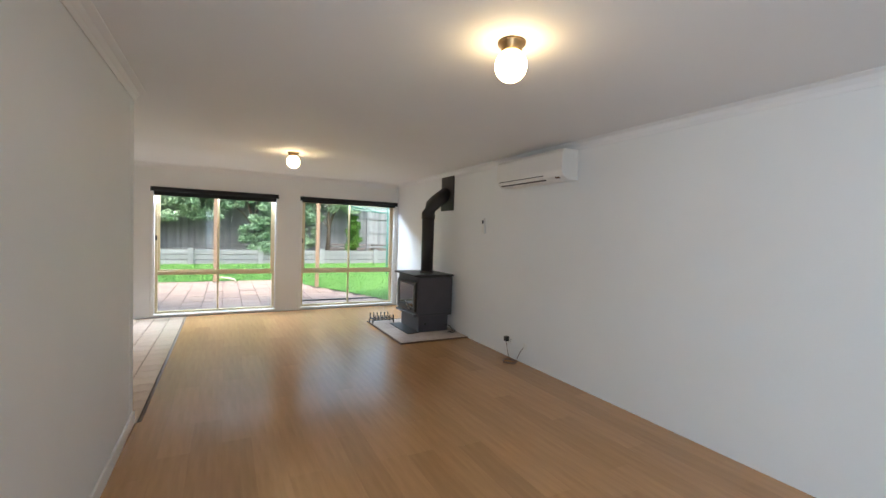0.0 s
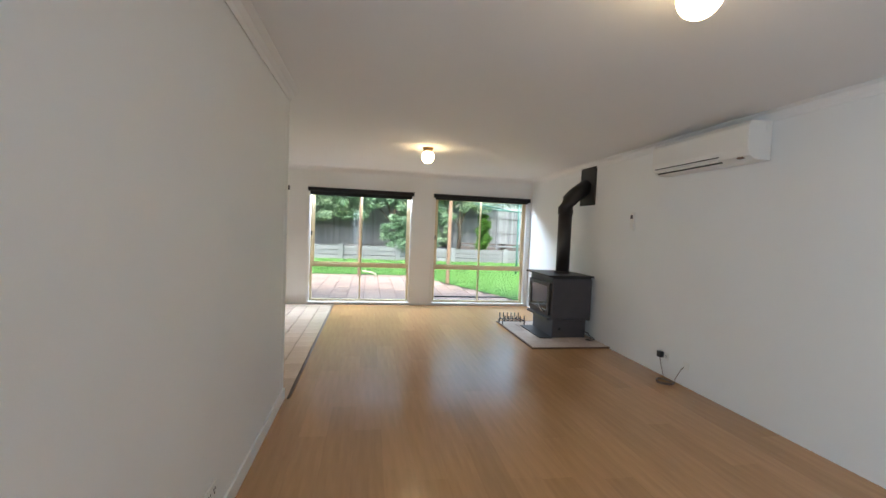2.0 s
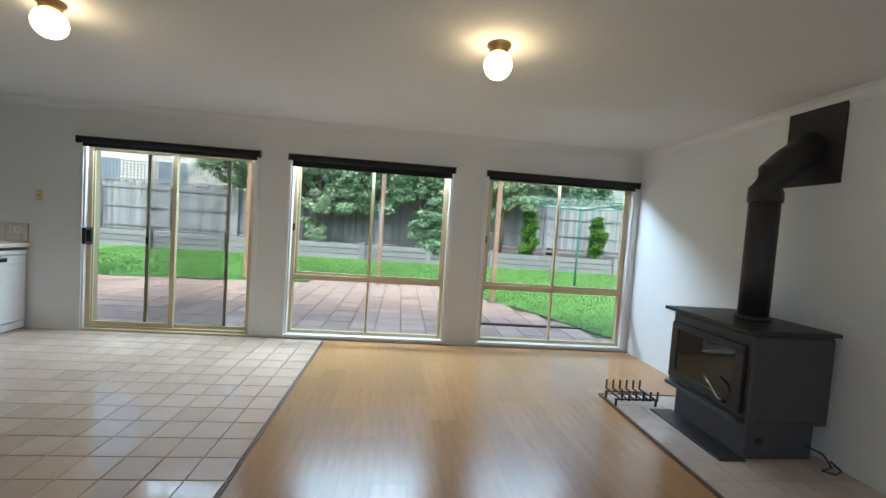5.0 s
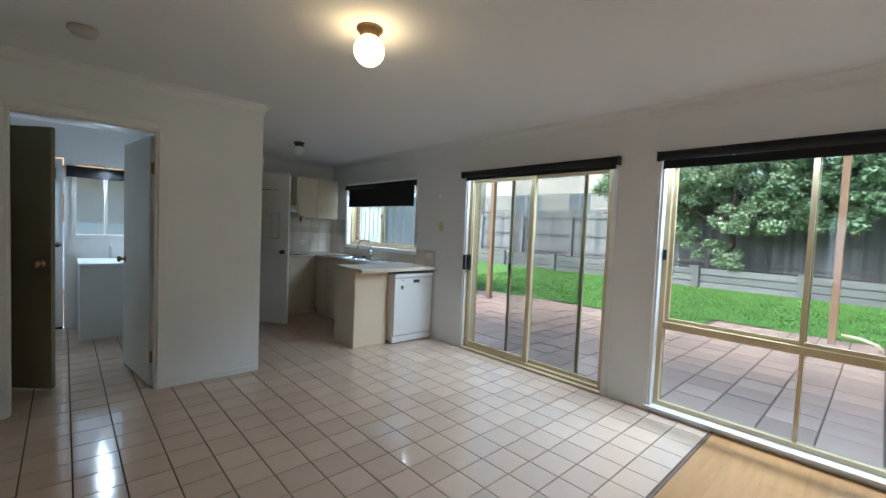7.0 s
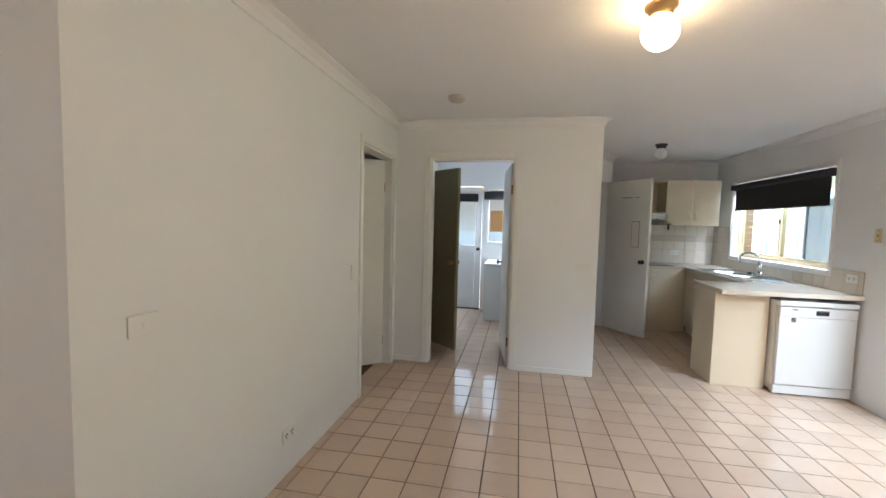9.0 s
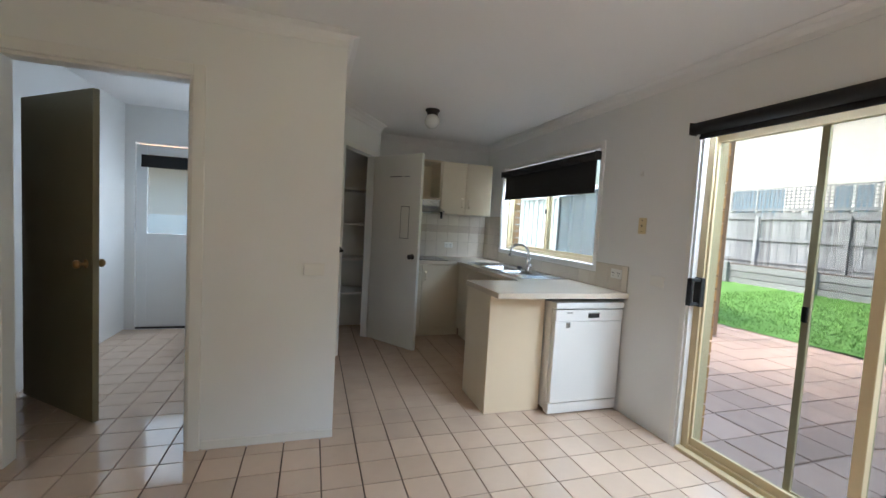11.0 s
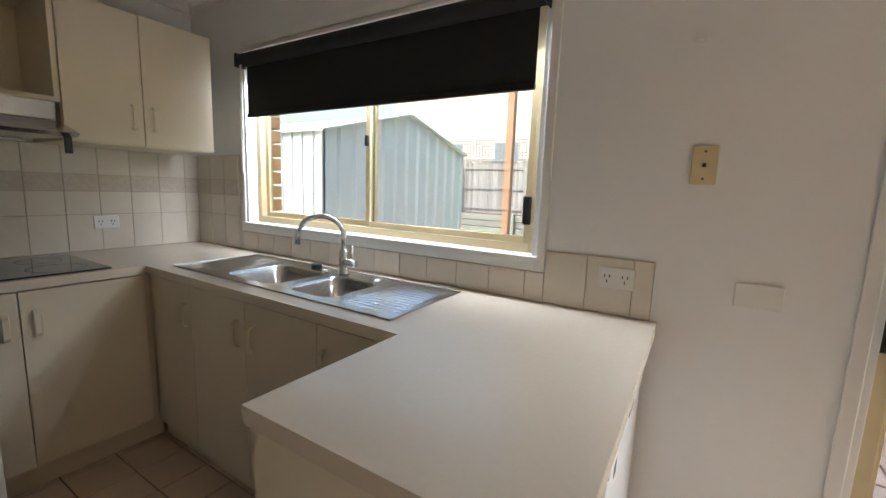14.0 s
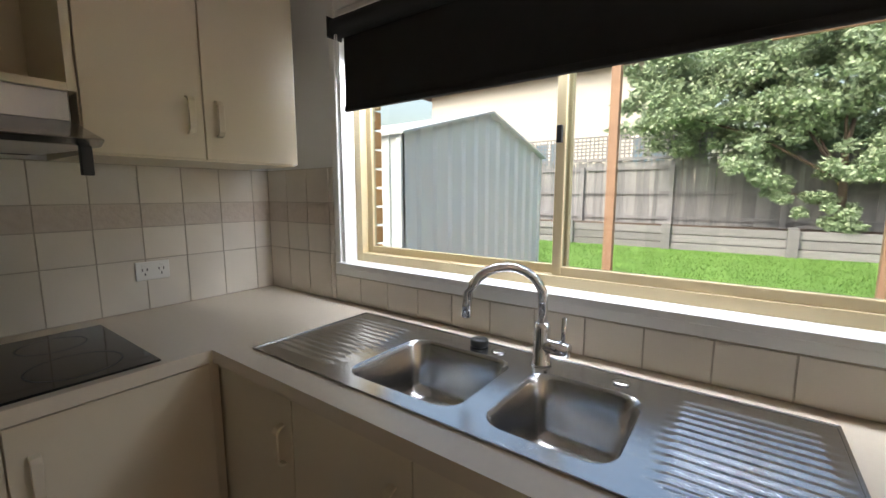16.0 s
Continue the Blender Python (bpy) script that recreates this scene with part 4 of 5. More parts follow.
TILES = {}
ROWS = [(0.902, 1.10, M_WTILE), (1.10, 1.225, M_WTILE), (1.225, 1.315, M_BORD), (1.315, 1.46, M_WTILE)]
for z0, z1, m in ROWS:
    y = -0.09
    wall_tile("y", y, -0.008, z0, z1, m)
    while y > -1.54:
        wall_tile("y", max(y - 0.15, -1.546), y, z0, z1, m)
        y -= 0.15
    x = XW + 0.012
    while x < KW[0] - 0.05:
        wall_tile("x", x, min(x + 0.15, KW[0] - 0.038), z0, z1, m)
        x += 0.15
x = KW[0] - 0.037
while x < -6.68:
    x2 = min(x + 0.15, -6.673)
    if x < KW[1] + 0.03 < x2:
        x2 = KW[1] + 0.037
    wall_tile("x", x, x2, 0.902, KW[2] - 0.038 if x2 < KW[1] + 0.04 else 1.097, M_WTILE)
    x = x2

# ---- laundry ----
lt = thing("laundry_tub", "white laundry trough cabinet", "laundry tub", (-8.95, -3.0, 0))
boxes("cabinet", [(-0.42, 0.28, -0.30, 0.29, 0.0, 0.80)], M_VINYL, lt, 0.006)
boxes("tub_rim", [(-0.43, 0.30, -0.31, 0.30, 0.80, 0.84)], M_VINYL, lt, 0.012)
tube("tap", [(-0.38, 0, 0.84), (-0.38, 0, 0.98), (-0.26, 0, 1.0), (-0.24, 0, 0.95)], 0.012, M_CHROME, lt, 10)

# ---- outside: ground, patio, lawn ----
GZ = -0.10
structure(boxes("ground", [(-90, 90, 0.25, 120, -0.4, GZ - 0.03), (-90, -9.55, -60, 0.249, -0.4, GZ - 0.03), (-9.55, 90, -60, -9.32, -0.4, GZ - 0.03), (0.14, 90, -9.31, 0.249, -0.4, GZ - 0.03)], M_SOIL), "bare soil ground")


def patio_edge(x):
    """How far the paving reaches at x."""
    if x < -5.0:
        return 4.35 + 0.12 * (x + 9)
    if x < -1.6:
        return 5.45
    return max(0.35, 5.4 - 2.35 * (x + 1.6))


structure(boxes("patio_bed", [(-10.2, 0.75, 0.25, 5.6, GZ - 0.05, GZ - 0.012)], M_SAND))
bm = bmesh.new()
random.seed(5)
nx, ny = 380, 200
X0, X1, Y0, Y1 = -16.0, 14.0, 0.3, 10.3
gv = {}
for i in range(nx + 1):
    for j in range(ny + 1):
        x, y = X0 + (X1 - X0) * i / nx, Y0 + (Y1 - Y0) * j / ny
        gv[i, j] = (x, y, GZ + 0.012 + 0.012 * noise.noise((x * 0.7, y * 0.7, 0)) + 0.01 * noise.noise((x * 5, y * 5, 0)) + 0.10 * max(0, (y - 6) / 4.3))
vs = {}
for i in range(nx):
    for j in range(ny):
        x, y = gv[i, j][:2]
        if (x > 0.8 or x < -10.0 or y > patio_edge(x)) and not (x < -9.3 and y < 2.4):
            q = []
            for a, b in ((i, j), (i + 1, j), (i + 1, j + 1), (i, j + 1)):
                if (a, b) not in vs:
                    vs[a, b] = bm.verts.new(gv[a, b])
                q.append(vs[a, b])
            bm.faces.new(q)
lawn = structure(mesh("lawn", bm, M_GRASS), "green mown lawn")
bm = bmesh.new()
rs = random.Random(11)
for _ in range(52000):
    x, y = rs.uniform(-12.0, 7.5), rs.uniform(1.0, 10.2)
    if x < 0.9 and y < patio_edge(x) + 0.05 and x > -10.1:
        continue
    z = GZ + 0.012 + 0.10 * max(0, (y - 6) / 4.3)
    a, h = rs.uniform(0, 6.28), rs.uniform(0.025, 0.06)
    dx, dy, w = math.cos(a), math.sin(a), 0.006 + 0.001 * y
    lx, ly = rs.uniform(-0.03, 0.03), rs.uniform(-0.03, 0.03)
    bm.faces.new([bm.verts.new(p) for p in ((x - dx * w, y - dy * w, z), (x + dx * w, y + dy * w, z), (x + lx, y + ly, z + h))])
tagged(mesh("grass_blades", bm, M_GRASS), "short green grass blades", "grass", kind="stuff")

# retaining wall of sleepers, and fence
RY = 10.35
rw = structure(new("retaining_wall"), "low grey sleeper retaining wall")
rw.location = (0, RY, GZ + 0.08)
sl = None
for zc in range(3):
    for i in range(11):
        if sl is None:
            sl = boxes("sleeper", [(-1.19, 1.19, -0.05, 0.05, 0.010, 0.190)], M_SLEEP, rw, 0.010)
            ob = sl
        else:
            ob = new("sleeper", sl.data)
            ob.parent = rw
        ob.location = (-15 + 2.4 * i + 0.02 * (zc % 2), 0.012 * (zc % 2), 0.2 * zc)
for i in range(12):
    ob = boxes("post", [(-0.10, 0.10, -0.06, 0.06, -0.05, 0.66)], M_SLEEP, rw, 0.01) if i == 0 else new("post", pst.data)
    pst = ob if i == 0 else pst
    ob.parent = rw
    ob.location = (-16.2 + 2.4 * i, -0.11, 0)
structure(boxes("garden_bed", [(-16, 12, RY + 0.06, 12.2, 0.2, 0.52)], M_SOIL))
FY = 11.9
fe = structure(new("fence"), "weathered grey timber paling fence")
fe.location = (0, FY, 0.5)
pal = [boxes("paling", [(-0.052, 0.052, -0.008, 0.008, 0, 1.78 + 0.03 * k)], M_FENCE, fe, 0.002) for k in range(3)]
rf = random.Random(3)
n = 0
for i in range(285):
    x = -17.2 + 0.098 * i
    src = pal[i % 3]
    ob = src if i < 3 else new("paling", src.data)
    ob.parent = fe
    ob.matrix_basis = pose(x, 0.012 * (i % 2), 0.32 if x > 1.3 else 0.0, 0, rf.uniform(-0.6, 0.6), rf.uniform(-3, 3))
boxes("rail", [(-17.3, 10.8, -0.055, -0.012, z, z + 0.09) for z in (0.15, 0.85, 1.55)], M_FENCE, fe, 0.005)
boxes("capping", [(-17.3, 1.3, -0.06, 0.03, 1.83, 1.87)], M_FENCE, fe, 0.004)
for i in range(12):
    ob = boxes("fence_post", [(-0.06, 0.06, -0.13, -0.056, -0.3, 1.66)], M_FENCE, fe, 0.006) if i == 0 else new("fence_post", fp.data)
    fp = ob if i == 0 else fp
    ob.parent = fe
    ob.location = (-16.5 + 2.45 * i, 0, 0)
# lattice on the fence top
rows = [(-17.2, -6.8, -0.01, 0.01, 1.88, 1.92), (-17.2, -6.8, -0.01, 0.01, 2.54, 2.58)]
boxes("lattice", rows + [(-17.2 + 0.125 * i, -17.165 + 0.125 * i, -0.006, 0.006, 1.92, 2.54) for i in range(83)] + [(-17.2, -6.8, 0.007, 0.016, 2.01 + 0.105 * i, 2.045 + 0.105 * i) for i in range(5)], M_FENCE, fe)


structure(boxes("patio_drain", [(-1.62, 0.75, 1.50, 1.57, GZ - 0.01, GZ + 0.022)], M_BLKP, bev=0.006), "dark strip across the paving")
for x, z in ((-5.75, 1.55), (-5.05, 1.6), (-3.4, 1.65)):
    pt = thing("hanging_pot", "small yellow pot hung on the paling fence", "flower pot", (x, FY - 0.17, z), group="fence pots")
    lathe("pot", [(0.0, 0), (0.07, 0), (0.10, 0.16), (0.09, 0.16), (0.0, 0.14)], M_YELLOW, pt, 16)
    tube("hook", [(0, 0.02, 0.15), (0, 0.08, 0.24), (0, 0.17, 0.24)], 0.006, M_IRON, pt, 6)


# ---- plants ----
def leaves(bm, c, rad, n, size, rs, shell=0.55):
    for _ in range(n):
        d = Vector((rs.gauss(0, 1), rs.gauss(0, 1), rs.gauss(0, 1))).normalized() * (shell + (1 - shell) * rs.random())
        p = Vector(c) + Vector((d.x * rad[0], d.y * rad[1], d.z * rad[2]))
        u = (Vector((rs.gauss(0, 1), rs.gauss(0, 1), rs.gauss(0, 0.6))) + d * 0.8).normalized()
        w = u.cross(Vector((rs.gauss(0, 1), rs.gauss(0, 1), rs.gauss(0, 1)))).normalized()
        s = size * rs.uniform(0.6, 1.3)
        bm.faces.new([bm.verts.new(q) for q in (p - u * s * 0.5, p + w * s * 0.28, p + u * s * 0.6, p - w * s * 0.28)])


def tree(name, label, at, height, clumps, m, seed, size=0.10, per=330, trunk=0.10):
    """A shrubby tree: leaning limbs from one base to clumps of leaves (dx, dy, z, radius)."""
    rs = random.Random(seed)
    ob = thing(name, label, "tree", at)
    tube("trunk", [(0, 0, 0), (0.05, 0.02, height * 0.3), (0.0, -0.05, height * 0.6), (0.08, 0, height * 0.85)], trunk, M_BARK, ob, 9, 0.4)
    for i, (dx, dy, z, r) in enumerate(clumps[::14]):
        z0 = min(z * 0.5, height * 0.4)
        tube("limb", [(0.03, 0, z0), (dx * 0.45, dy * 0.45, z0 + (z - z0) * 0.6), (dx, dy, z)], trunk * 0.4, M_BARK, ob, 6, 0.25)
    bm = bmesh.new()
    for dx, dy, z, r in clumps:
        for _ in range(7):
            o = Vector((rs.uniform(-1, 1), rs.uniform(-1, 1), rs.uniform(-0.8, 0.8))) * r * 0.78
            leaves(bm, (dx + o.x, dy + o.y, z + o.z), (r * 0.48, r * 0.48, r * 0.36), per // 7 * 3, size, rs, 0.3)
    mesh("foliage", bm, m, ob)
    return ob


def spread(seed, n, wx, wy, zlo, zhi, r):
    rs = random.Random(seed)
    return [(rs.uniform(-wx, wx), rs.uniform(-wy, wy), rs.uniform(zlo, zhi), r * rs.uniform(0.7, 1.2)) for _ in range(n)]


SHRUB = "dense green shrub tree over the fence"
tree("tree", SHRUB, (-5.9, 10.75, 0.5), 2.8, spread(21, 42, 1.9, 0.7, 1.5, 4.2, 0.6) + [(x - 2.2, y, z, r) for x, y, z, r in spread(31, 26, 1.3, 0.6, 1.9, 4.4, 0.66)] + [(0.1, -0.2, 0.35, 0.4), (-0.4, -0.3, 0.6, 0.35), (-1.2, -0.3, 1.0, 0.4)], M_LEAF2, 1, 0.10, 400)
tree("tree", SHRUB, (-2.0, 10.85, 0.5), 2.4, spread(22, 36, 1.9, 0.6, 1.6, 3.9, 0.58) + [(x - 2.0, y, z, r) for x, y, z, r in spread(32, 16, 0.9, 0.5, 1.7, 3.6, 0.55)] + [(0.2, -0.3, 0.3, 0.42), (-0.1, -0.2, 0.7, 0.45), (0.5, -0.25, 0.45, 0.35), (0.2, -0.35, 1.1, 0.5), (0.35, -0.35, 1.5, 0.55), (0.75, -0.3, 1.3, 0.45), (0.55, -0.35, 0.85, 0.42)], M_LEAF, 2, 0.12, 380)
tree("tree", SHRUB, (1.0, 11.0, 0.5), 2.6, spread(23, 30, 1.7, 0.5, 1.7, 3.9, 0.6) + [(-0.9, -0.1, 0.35, 0.4), (-0.8, -0.1, 0.8, 0.35)], M_LEAF2, 3, 0.11, 340)
tree("tree", "dark tall trees behind the fence", (-3.6, 13.6, 0), 4.5, spread(24, 46, 3.8, 0.9, 1.6, 6.0, 1.0), M_LEAF, 4, 0.2, 300, 0.16)
tree("tree", "dark tall trees behind the fence", (4.2, 14.2, 0), 4.2, spread(25, 22, 4.2, 0.9, 2.0, 4.6, 1.0), M_LEAF, 5, 0.2, 260, 0.16)
tree("tree", "tall green tree behind the fence", (-9.2, 15.0, 0), 5.5, spread(26, 18, 1.6, 1.2, 3.2, 6.2, 0.9), M_LEAF2, 6, 0.2, 260, 0.18)


def conifer(at, seed):
    rs = random.Random(seed)
    col = [(rs.uniform(-0.1, 0.1), rs.uniform(-0.1, 0.1), 0.15 + 0.11 * i, 0.27 if i < 11 else 0.20) for i in range(14)]
    return tagged(tree("conifer", "narrow bright green conifer in the garden bed", at, 1.5, col, M_THUJA, seed, 0.085, 260, 0.05), group="conifers")


conifer((2.15, 10.85, 0.5), 8)
conifer((4.9, 10.85, 0.5), 9)

# ---- garden shed ----
shd = thing("garden_shed", "pale green ribbed steel garden shed", "shed", (-9.8, 2.8, GZ))
bm = bmesh.new()
n = 96
pv = None
for i in range(n + 1):
    y = -1.4 + 2.8 * i / n
    rib = (i % 8 in (0, 1))
    zt = 1.94 + (0.36 * (1 - abs(y) / 1.4))
    a, b = bm.verts.new((0.03 if rib else 0.0, y, 0)), bm.verts.new((0.03 if rib else 0.0, y, zt))
    if pv:
        bm.faces.new((pv[0], a, b, pv[1]))
    pv = (a, b)
mesh("gable_wall", bm, M_SHED, shd)
boxes("side_wall", [(-2.9, 0.0, -1.4, -1.385, 0, 1.94), (-2.9, 0.0, 1.385, 1.4, 0, 1.94), (-2.9, -2.885, -1.38, 1.38, 0, 1.94)] + [(-2.85 + 0.16 * i, -2.825 + 0.16 * i, -1.42, -1.4, 0, 1.94) for i in range(18)], M_SHED, shd)
for s in (-1, 1):
    prism("roof", [(s * 1.45, 1.925), (s * 1.45, 1.945), (0, 2.32), (0, 2.30)], -3.0, 0.08, M_SHED, shd, "x")
boxes("corner_trim", [(-0.01, 0.03, -1.425, -1.375, 0, 1.94), (-0.01, 0.03, 1.375, 1.425, 0, 1.94)], M_SHED, shd, 0.003)

# ---- neighbouring house ----
nh = thing("house", "cream rendered two-storey neighbouring house", "house", (-15.5, 21.0, 0))
boxes("wall", [(-9, 6.2, 0, 8, 0, 7.6)], M_RENDER, nh)
prism("roof", [(-9.8, 7.6), (7.0, 7.6), (-1.4, 10.0)], -0.6, 8.6, M_ROOF, nh, "y")
for x, wide in ((-6.45, 2.75), (-1.6, 1.5), (3.4, 1.5)):
    boxes("window", [(x, x + wide, -0.03, 0.0, 2.65, 4.1)], M_BLUEG, nh)
    boxes("frame", ring(x - 0.06, x + wide + 0.06, 2.59, 4.16, -0.06, -0.005, 0.07) + [(x + wide / 2 - 0.05, x + wide / 2 + 0.05, -0.06, -0.031, 2.65, 4.1)], M_TRIM, nh)
nh2 = thing("house", "orange brick neighbouring house with tiled roof", "house", (-19.0, -4.0, 0))
boxes("wall", [(-4, 2, -6, 6, 0, 2.6)], M_RENDER, nh2)
prism("roof", [(-5.0, 2.5), (2.8, 2.5), (-1.0, 4.4)], -6.6, 6.6, M_BRICK, nh2, "y")
boxes("brick_bay", [(2.0, 2.12, 0.2, 0.65, 0, 1.85)], M_BRICK, nh2)
structure(boxes("side_fence", [(-13.5, -13.44, -12, 2.2, -0.1, 1.2)], M_SHED), "pale steel side fence")

# ---- pergola ----
pg = thing("pergola", "timber post pergola with clear corrugated roof", "pergola", (0, 0, GZ))
POSTS = [(-8.65, 3.4), (-6.27, 4.97), (-3.30, 5.08), (-0.88, 3.55)]
for x, y in POSTS:
    boxes("post", [(x - 0.045, x + 0.045, y - 0.045, y + 0.045, 0.0, 3.38 if x < -1 else 3.1)], M_TIMBER, pg, 0.004)
    boxes("post_foot", [(x - 0.05, x + 0.05, y - 0.05, y + 0.05, 0.0, 0.03)], M_STEEL, pg)
boxes("beam", [(-7.4, -3.25, 5.02, 5.07, 3.18, 3.40)], M_TIMBER, pg, 0.004)
bb = boxes("beam", [(0, 2.95, -0.025, 0.025, 3.12, 3.34)], M_TIMBER, pg, 0.004)
bb.matrix_basis = pose(-3.3, 5.06, 0, 0, 0, math.degrees(math.atan2(-1.53, 2.42)))
for i in range(6):
    x = -7.3 + 0.80 * i
    prism("rafter", [(0.30, 2.80), (5.35, 3.31), (5.35, 3.40), (0.30, 2.92)], x, x + 0.045, M_TIMBER, pg, "x")
boxes("batten", [(-7.4, -3.2, y, y + 0.07, 2.915 + 0.095 * y, 2.95 + 0.095 * y) for y in (0.6, 2.0, 3.4, 4.8)], M_TIMBER, pg, 0.003)
bm = bmesh.new()
n = 220
pv = None
for i in range(n + 1):
    x = -7.5 + 4.4 * i / n
    d = 0.009 * math.cos(i * math.pi / 2)
    a, b = bm.verts.new((x, 0.27, 2.99 + d)), bm.verts.new((x, 5.5, 3.50 + d))
    if pv:
        bm.faces.new((pv[0], a, b, pv[1]))
    pv = (a, b)
rs_ = mesh("roof_sheet", bm, M_SHEET, pg, True)
rs_.visible_shadow = False
pp = thing("drain_pipe", "bent cream pipe end on the paving", "pipe", (-3.2, 5.0, GZ))
tube("pipe", [(0.0, 0.1, 0.16), (0.2, 0.05, 0.15), (0.38, 0.0, 0.10), (0.42, 0.0, 0.02)], 0.025, M_PVC, pp, 10)

# ---- rotary clothes line ----
cl = thing("clothes_line", "green steel rotary clothes line", "clothes line", (2.15, 6.45, GZ + 0.02))
tube("mast", [(0, 0, 0), (0, 0, 2.45)], 0.028, M_TEAL, cl, 12)
tube("crank", [(-0.03, 0, 1.0), (-0.14, 0, 1.0), (-0.14, 0, 0.9)], 0.012, M_TEAL, cl, 8)
R = 2.0
ends = []
for k in range(4):
    a = radians(24 + 90 * k)
    e = Vector((R * math.cos(a), R * math.sin(a), 2.38))
    ends.append(e)
    tube("arm", [(0, 0, 2.2), e], 0.016, M_TEAL, cl, 8)
    tube("stay", [(0, 0, 2.62), e], 0.006, M_TEAL, cl, 6)
tube("mast_head", [(0, 0, 2.4), (0, 0, 2.65)], 0.018, M_TEAL, cl, 8)
for f in (0.3, 0.44, 0.58, 0.72, 0.86, 0.98):
    p = [Vector((e.x * f, e.y * f, 2.2 + (e.z - 2.2) * f)) for e in ends]
    tube("line", p + [p[0]], 0.004, M_LINE, cl, 5)
bk = thing("peg_basket", "small white peg basket hung on the line", "basket", (3.55, 6.3, 2.02))
lathe("tub", [(0.0, 0), (0.10, 0), (0.13, 0.18), (0.125, 0.18), (0.095, 0.01), (0.0, 0.01)], M_PLAST, bk, 18)
tube("hanger", [(-0.125, 0, 0.17), (-0.06, 0, 0.30), (0, 0, 0.34), (0.06, 0, 0.30), (0.125, 0, 0.17)], 0.006, M_PLAST, bk, 6)

# ---- brick veneer outside ----
structure(boxes("brick_wall", [(XW - 0.12, KW[0] - 0.06, 0.135, 0.23, -0.1, 2.6), (KW[1] + 0.06, SD[0] - 0.06, 0.135, 0.23, -0.1, 2.6), (SD[1] + 0.06, W2[0] - 0.06, 0.135, 0.23, -0.1, 2.6), (W2[1] + 0.06, W3[0] - 0.06, 0.135, 0.23, -0.1, 2.6), (W3[1] + 0.06, 0.12, 0.135, 0.23, -0.1, 2.6),
                              (KW[0] - 0.06, KW[1] + 0.06, 0.135, 0.23, -0.1, 0.95), (XW - 0.12, 0.12, 0.135, 0.23, 2.06, 2.6)], M_MORTAR), "orange brick outer wall")
bj = structure(new("brick_jamb"), "orange brick window jamb")
br = None
for x, z0, z1 in ((KW[0] - 0.005, 0.96, 2.06), (SD[0] - 0.005, -0.08, 2.06)):
    z = z0
    while z < z1 - 0.05:
        if br is None:
            br = boxes("brick", [(-0.11, 0.0, 0.0, 0.11, 0.0, 0.074)], M_BRICK, bj, 0.003)
            ob = br
        else:
            ob = new("brick", br.data)
            ob.parent = bj
        ob.location = (x, 0.137, z)
        z += 0.085

# ---- floor pieces ----
pl = structure(new("floor_planks"), "honey oak laminate floor")
rp = random.Random(7)
PW, PL = 0.18, 1.25
full = None
for i in range(21):
    top_y = -0.002 if i < 20 else YL - 0.004
    x0, x1 = -PW * (i + 1), -PW * i
    y = -9.17 + rp.uniform(-1.2, 0)
    while y < 0:
        a, b = max(y, -9.17), min(y + PL, top_y)
        if b - a > 0.03:
            if b - a > PL - 0.001:
                if full is None:
                    full = boxes("plank", [(0.0001, PW - 0.0001, 0.0002, PL - 0.0002, -0.011, 0.0)], M_WOOD, pl, 0.0003)
                    ob = full
                else:
                    ob = new("plank", full.data)
                    ob.parent = pl
            else:
                ob = boxes("plank", [(0.0001, PW - 0.0001, 0.0002, b - a - 0.0002, -0.011, 0.0)], M_WOOD, pl, 0.0003)
            ob.location = (x0, a, 0)
        y += PL

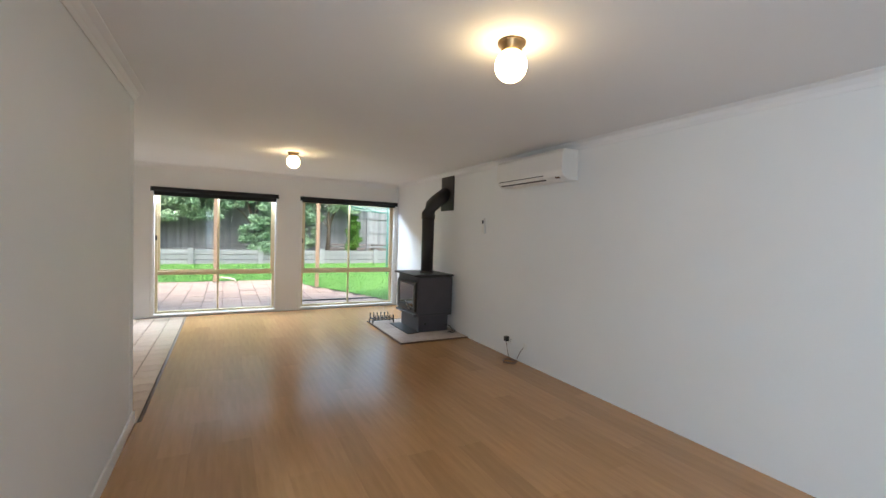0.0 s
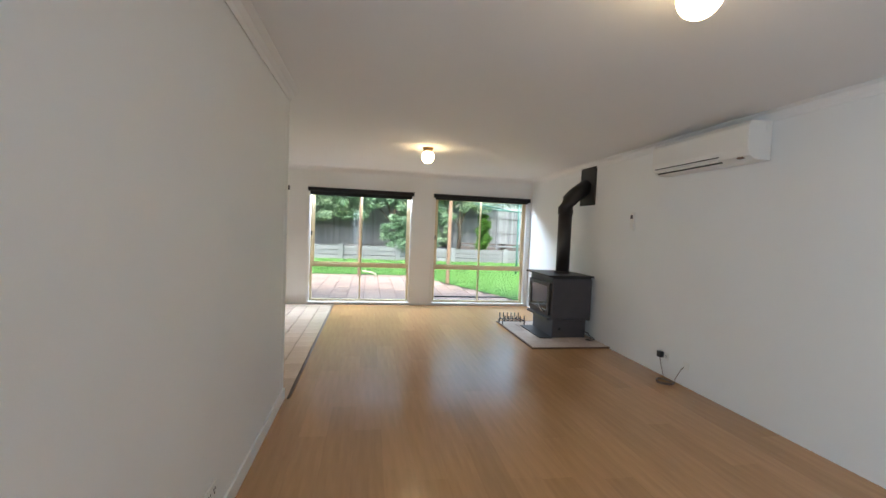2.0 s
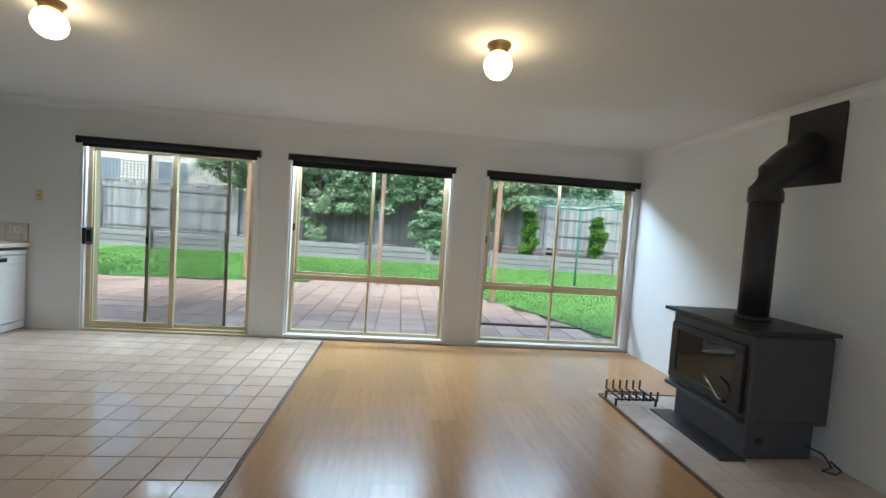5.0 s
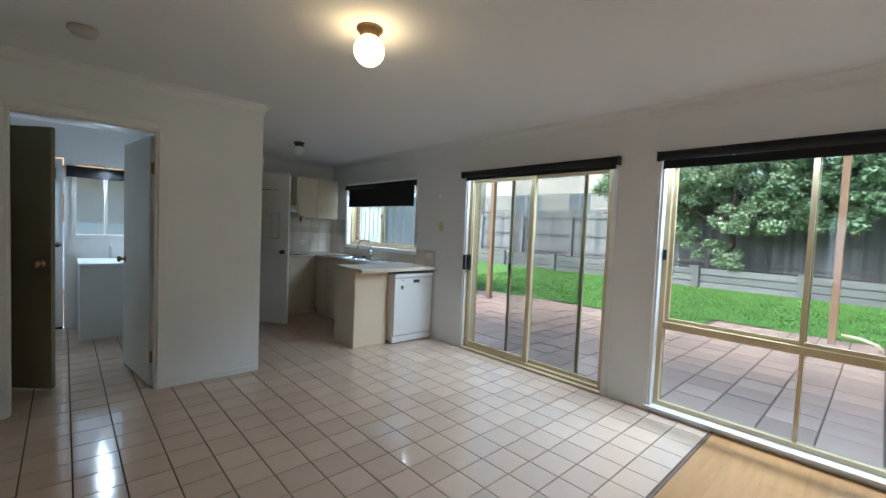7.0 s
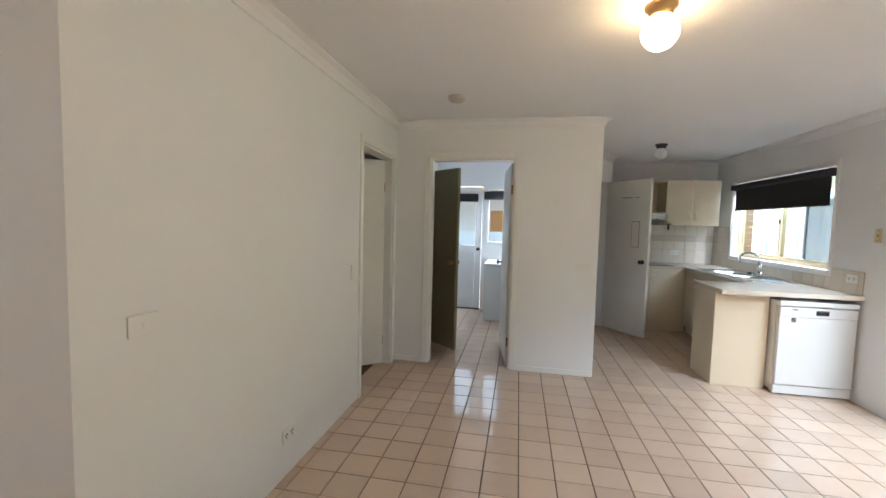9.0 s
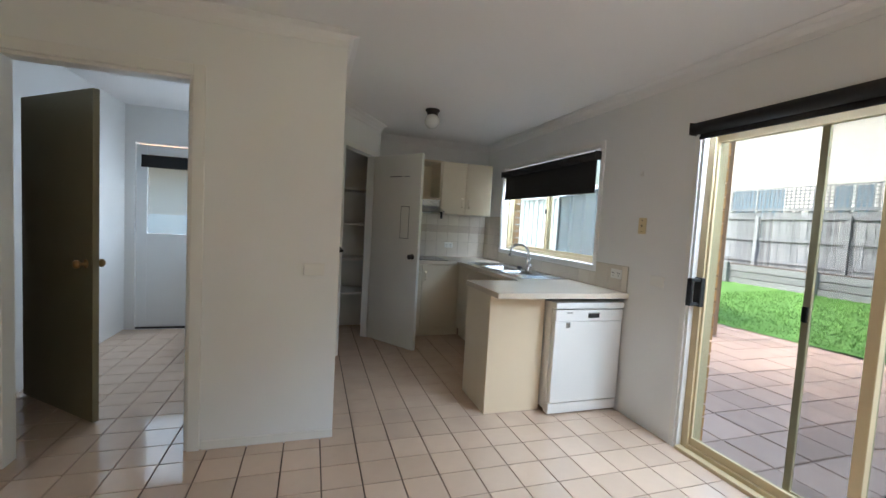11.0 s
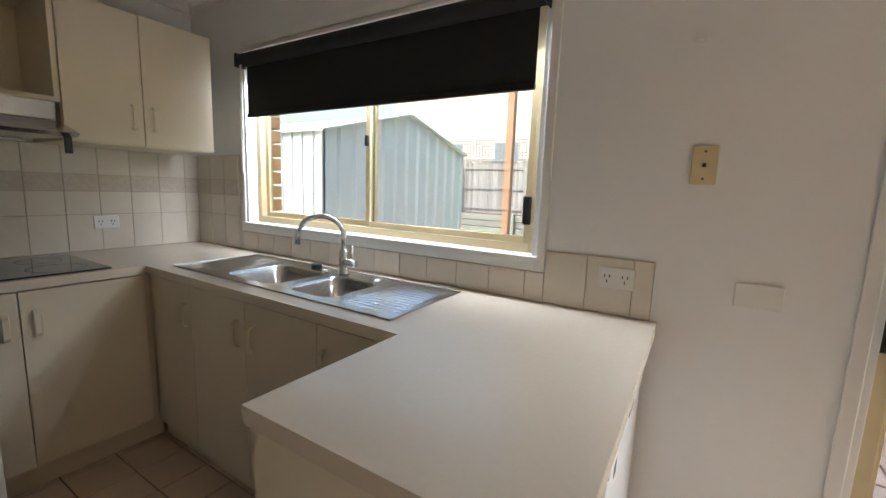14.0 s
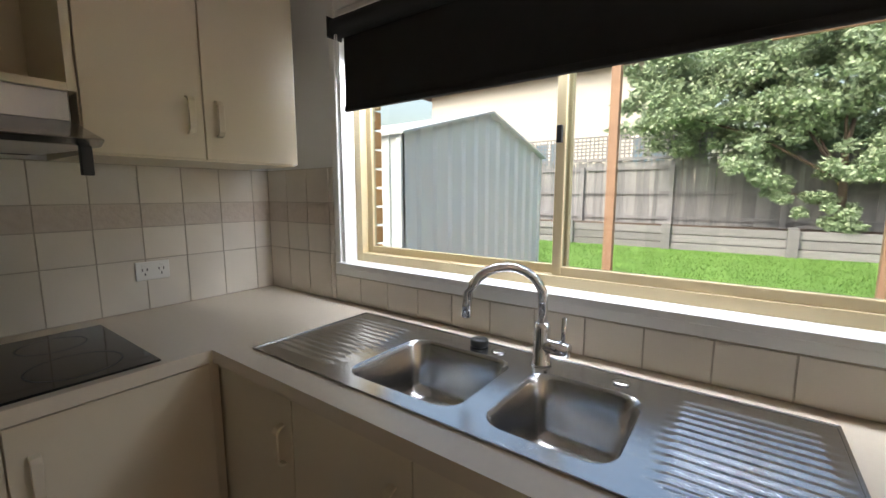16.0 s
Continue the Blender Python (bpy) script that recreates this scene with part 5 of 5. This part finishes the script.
ft = structure(new("floor_tiles"), "glossy pinkish beige floor tiles with dark grout")
P, PX, G = 0.2027, 0.199, 0.0068
one, rest, count = None, bmesh.new(), 0
for i in range(40):
    for j in range(40):
        x1, y1 = -3.613 - PX * i, 0.058 - P * j
        x0, y0 = x1 - PX, y1 - P
        y1c, y0c, x0c = min(y1, -0.002), max(y0, -4.24), max(x0, XW)
        if y1c - y0c < 0.02 or x1 - x0c < 0.02:
            continue
        if y1c - 0.02 < YL and x1 > XL:
            if y0c < YL - 0.11:
                continue
            if not (-6.6 < (x0 + x1) / 2 < -5.78):
                y0c = max(y0c, YL)
                if y1c - y0c < 0.02:
                    continue
        whole = y1c == y1 and y0c == y0 and x0c == x0
        near = x1 > -7.3 and count < 300
        if whole and near:
            if one is None:
                one = boxes("tile", [(G / 2, PX - G / 2, G / 2, P - G / 2, -0.011, 0.0)], M_TILE, ft, 0.0015)
                ob = one
            else:
                ob = new("tile", one.data)
                ob.parent = ft
            ob.location = (x0, y0, 0)
            count += 1
        else:
            put_box(rest, x0c + G / 2, x1 - G / 2, y0c + G / 2, y1c - G / 2, -0.011, 0.0, 0.0015)
tagged(mesh("tiles", rest, M_TILE, ft), kind="stuff")

pv_ = structure(new("patio_pavers"), "square pink concrete pavers, weathered")
one, rest, count, Q = None, bmesh.new(), 0, 0.355
for j in range(16):
    for i in range(32):
        x0, y0 = -10.2 + Q * i, 0.26 + Q * j
        if x0 > 0.6 or y0 > patio_edge(x0 + Q / 2) - 0.12:
            continue
        if count < 290:
            if one is None:
                one = boxes("paver", [(0.006, Q - 0.006, 0.006, Q - 0.006, -0.03, 0.0)], M_PAVER, pv_, 0.006)
                ob = one
            else:
                ob = new("paver", one.data)
                ob.parent = pv_
            ob.matrix_basis = pose(x0, y0, GZ + rp.uniform(-0.003, 0.003), rp.uniform(-0.3, 0.3), rp.uniform(-0.3, 0.3), 0)
            count += 1
        else:
            put_box(rest, x0 + 0.006, x0 + Q - 0.006, y0 + 0.006, y0 + Q - 0.006, GZ - 0.03, GZ, 0.006)
tagged(mesh("pavers", rest, M_PAVER, pv_), kind="stuff")
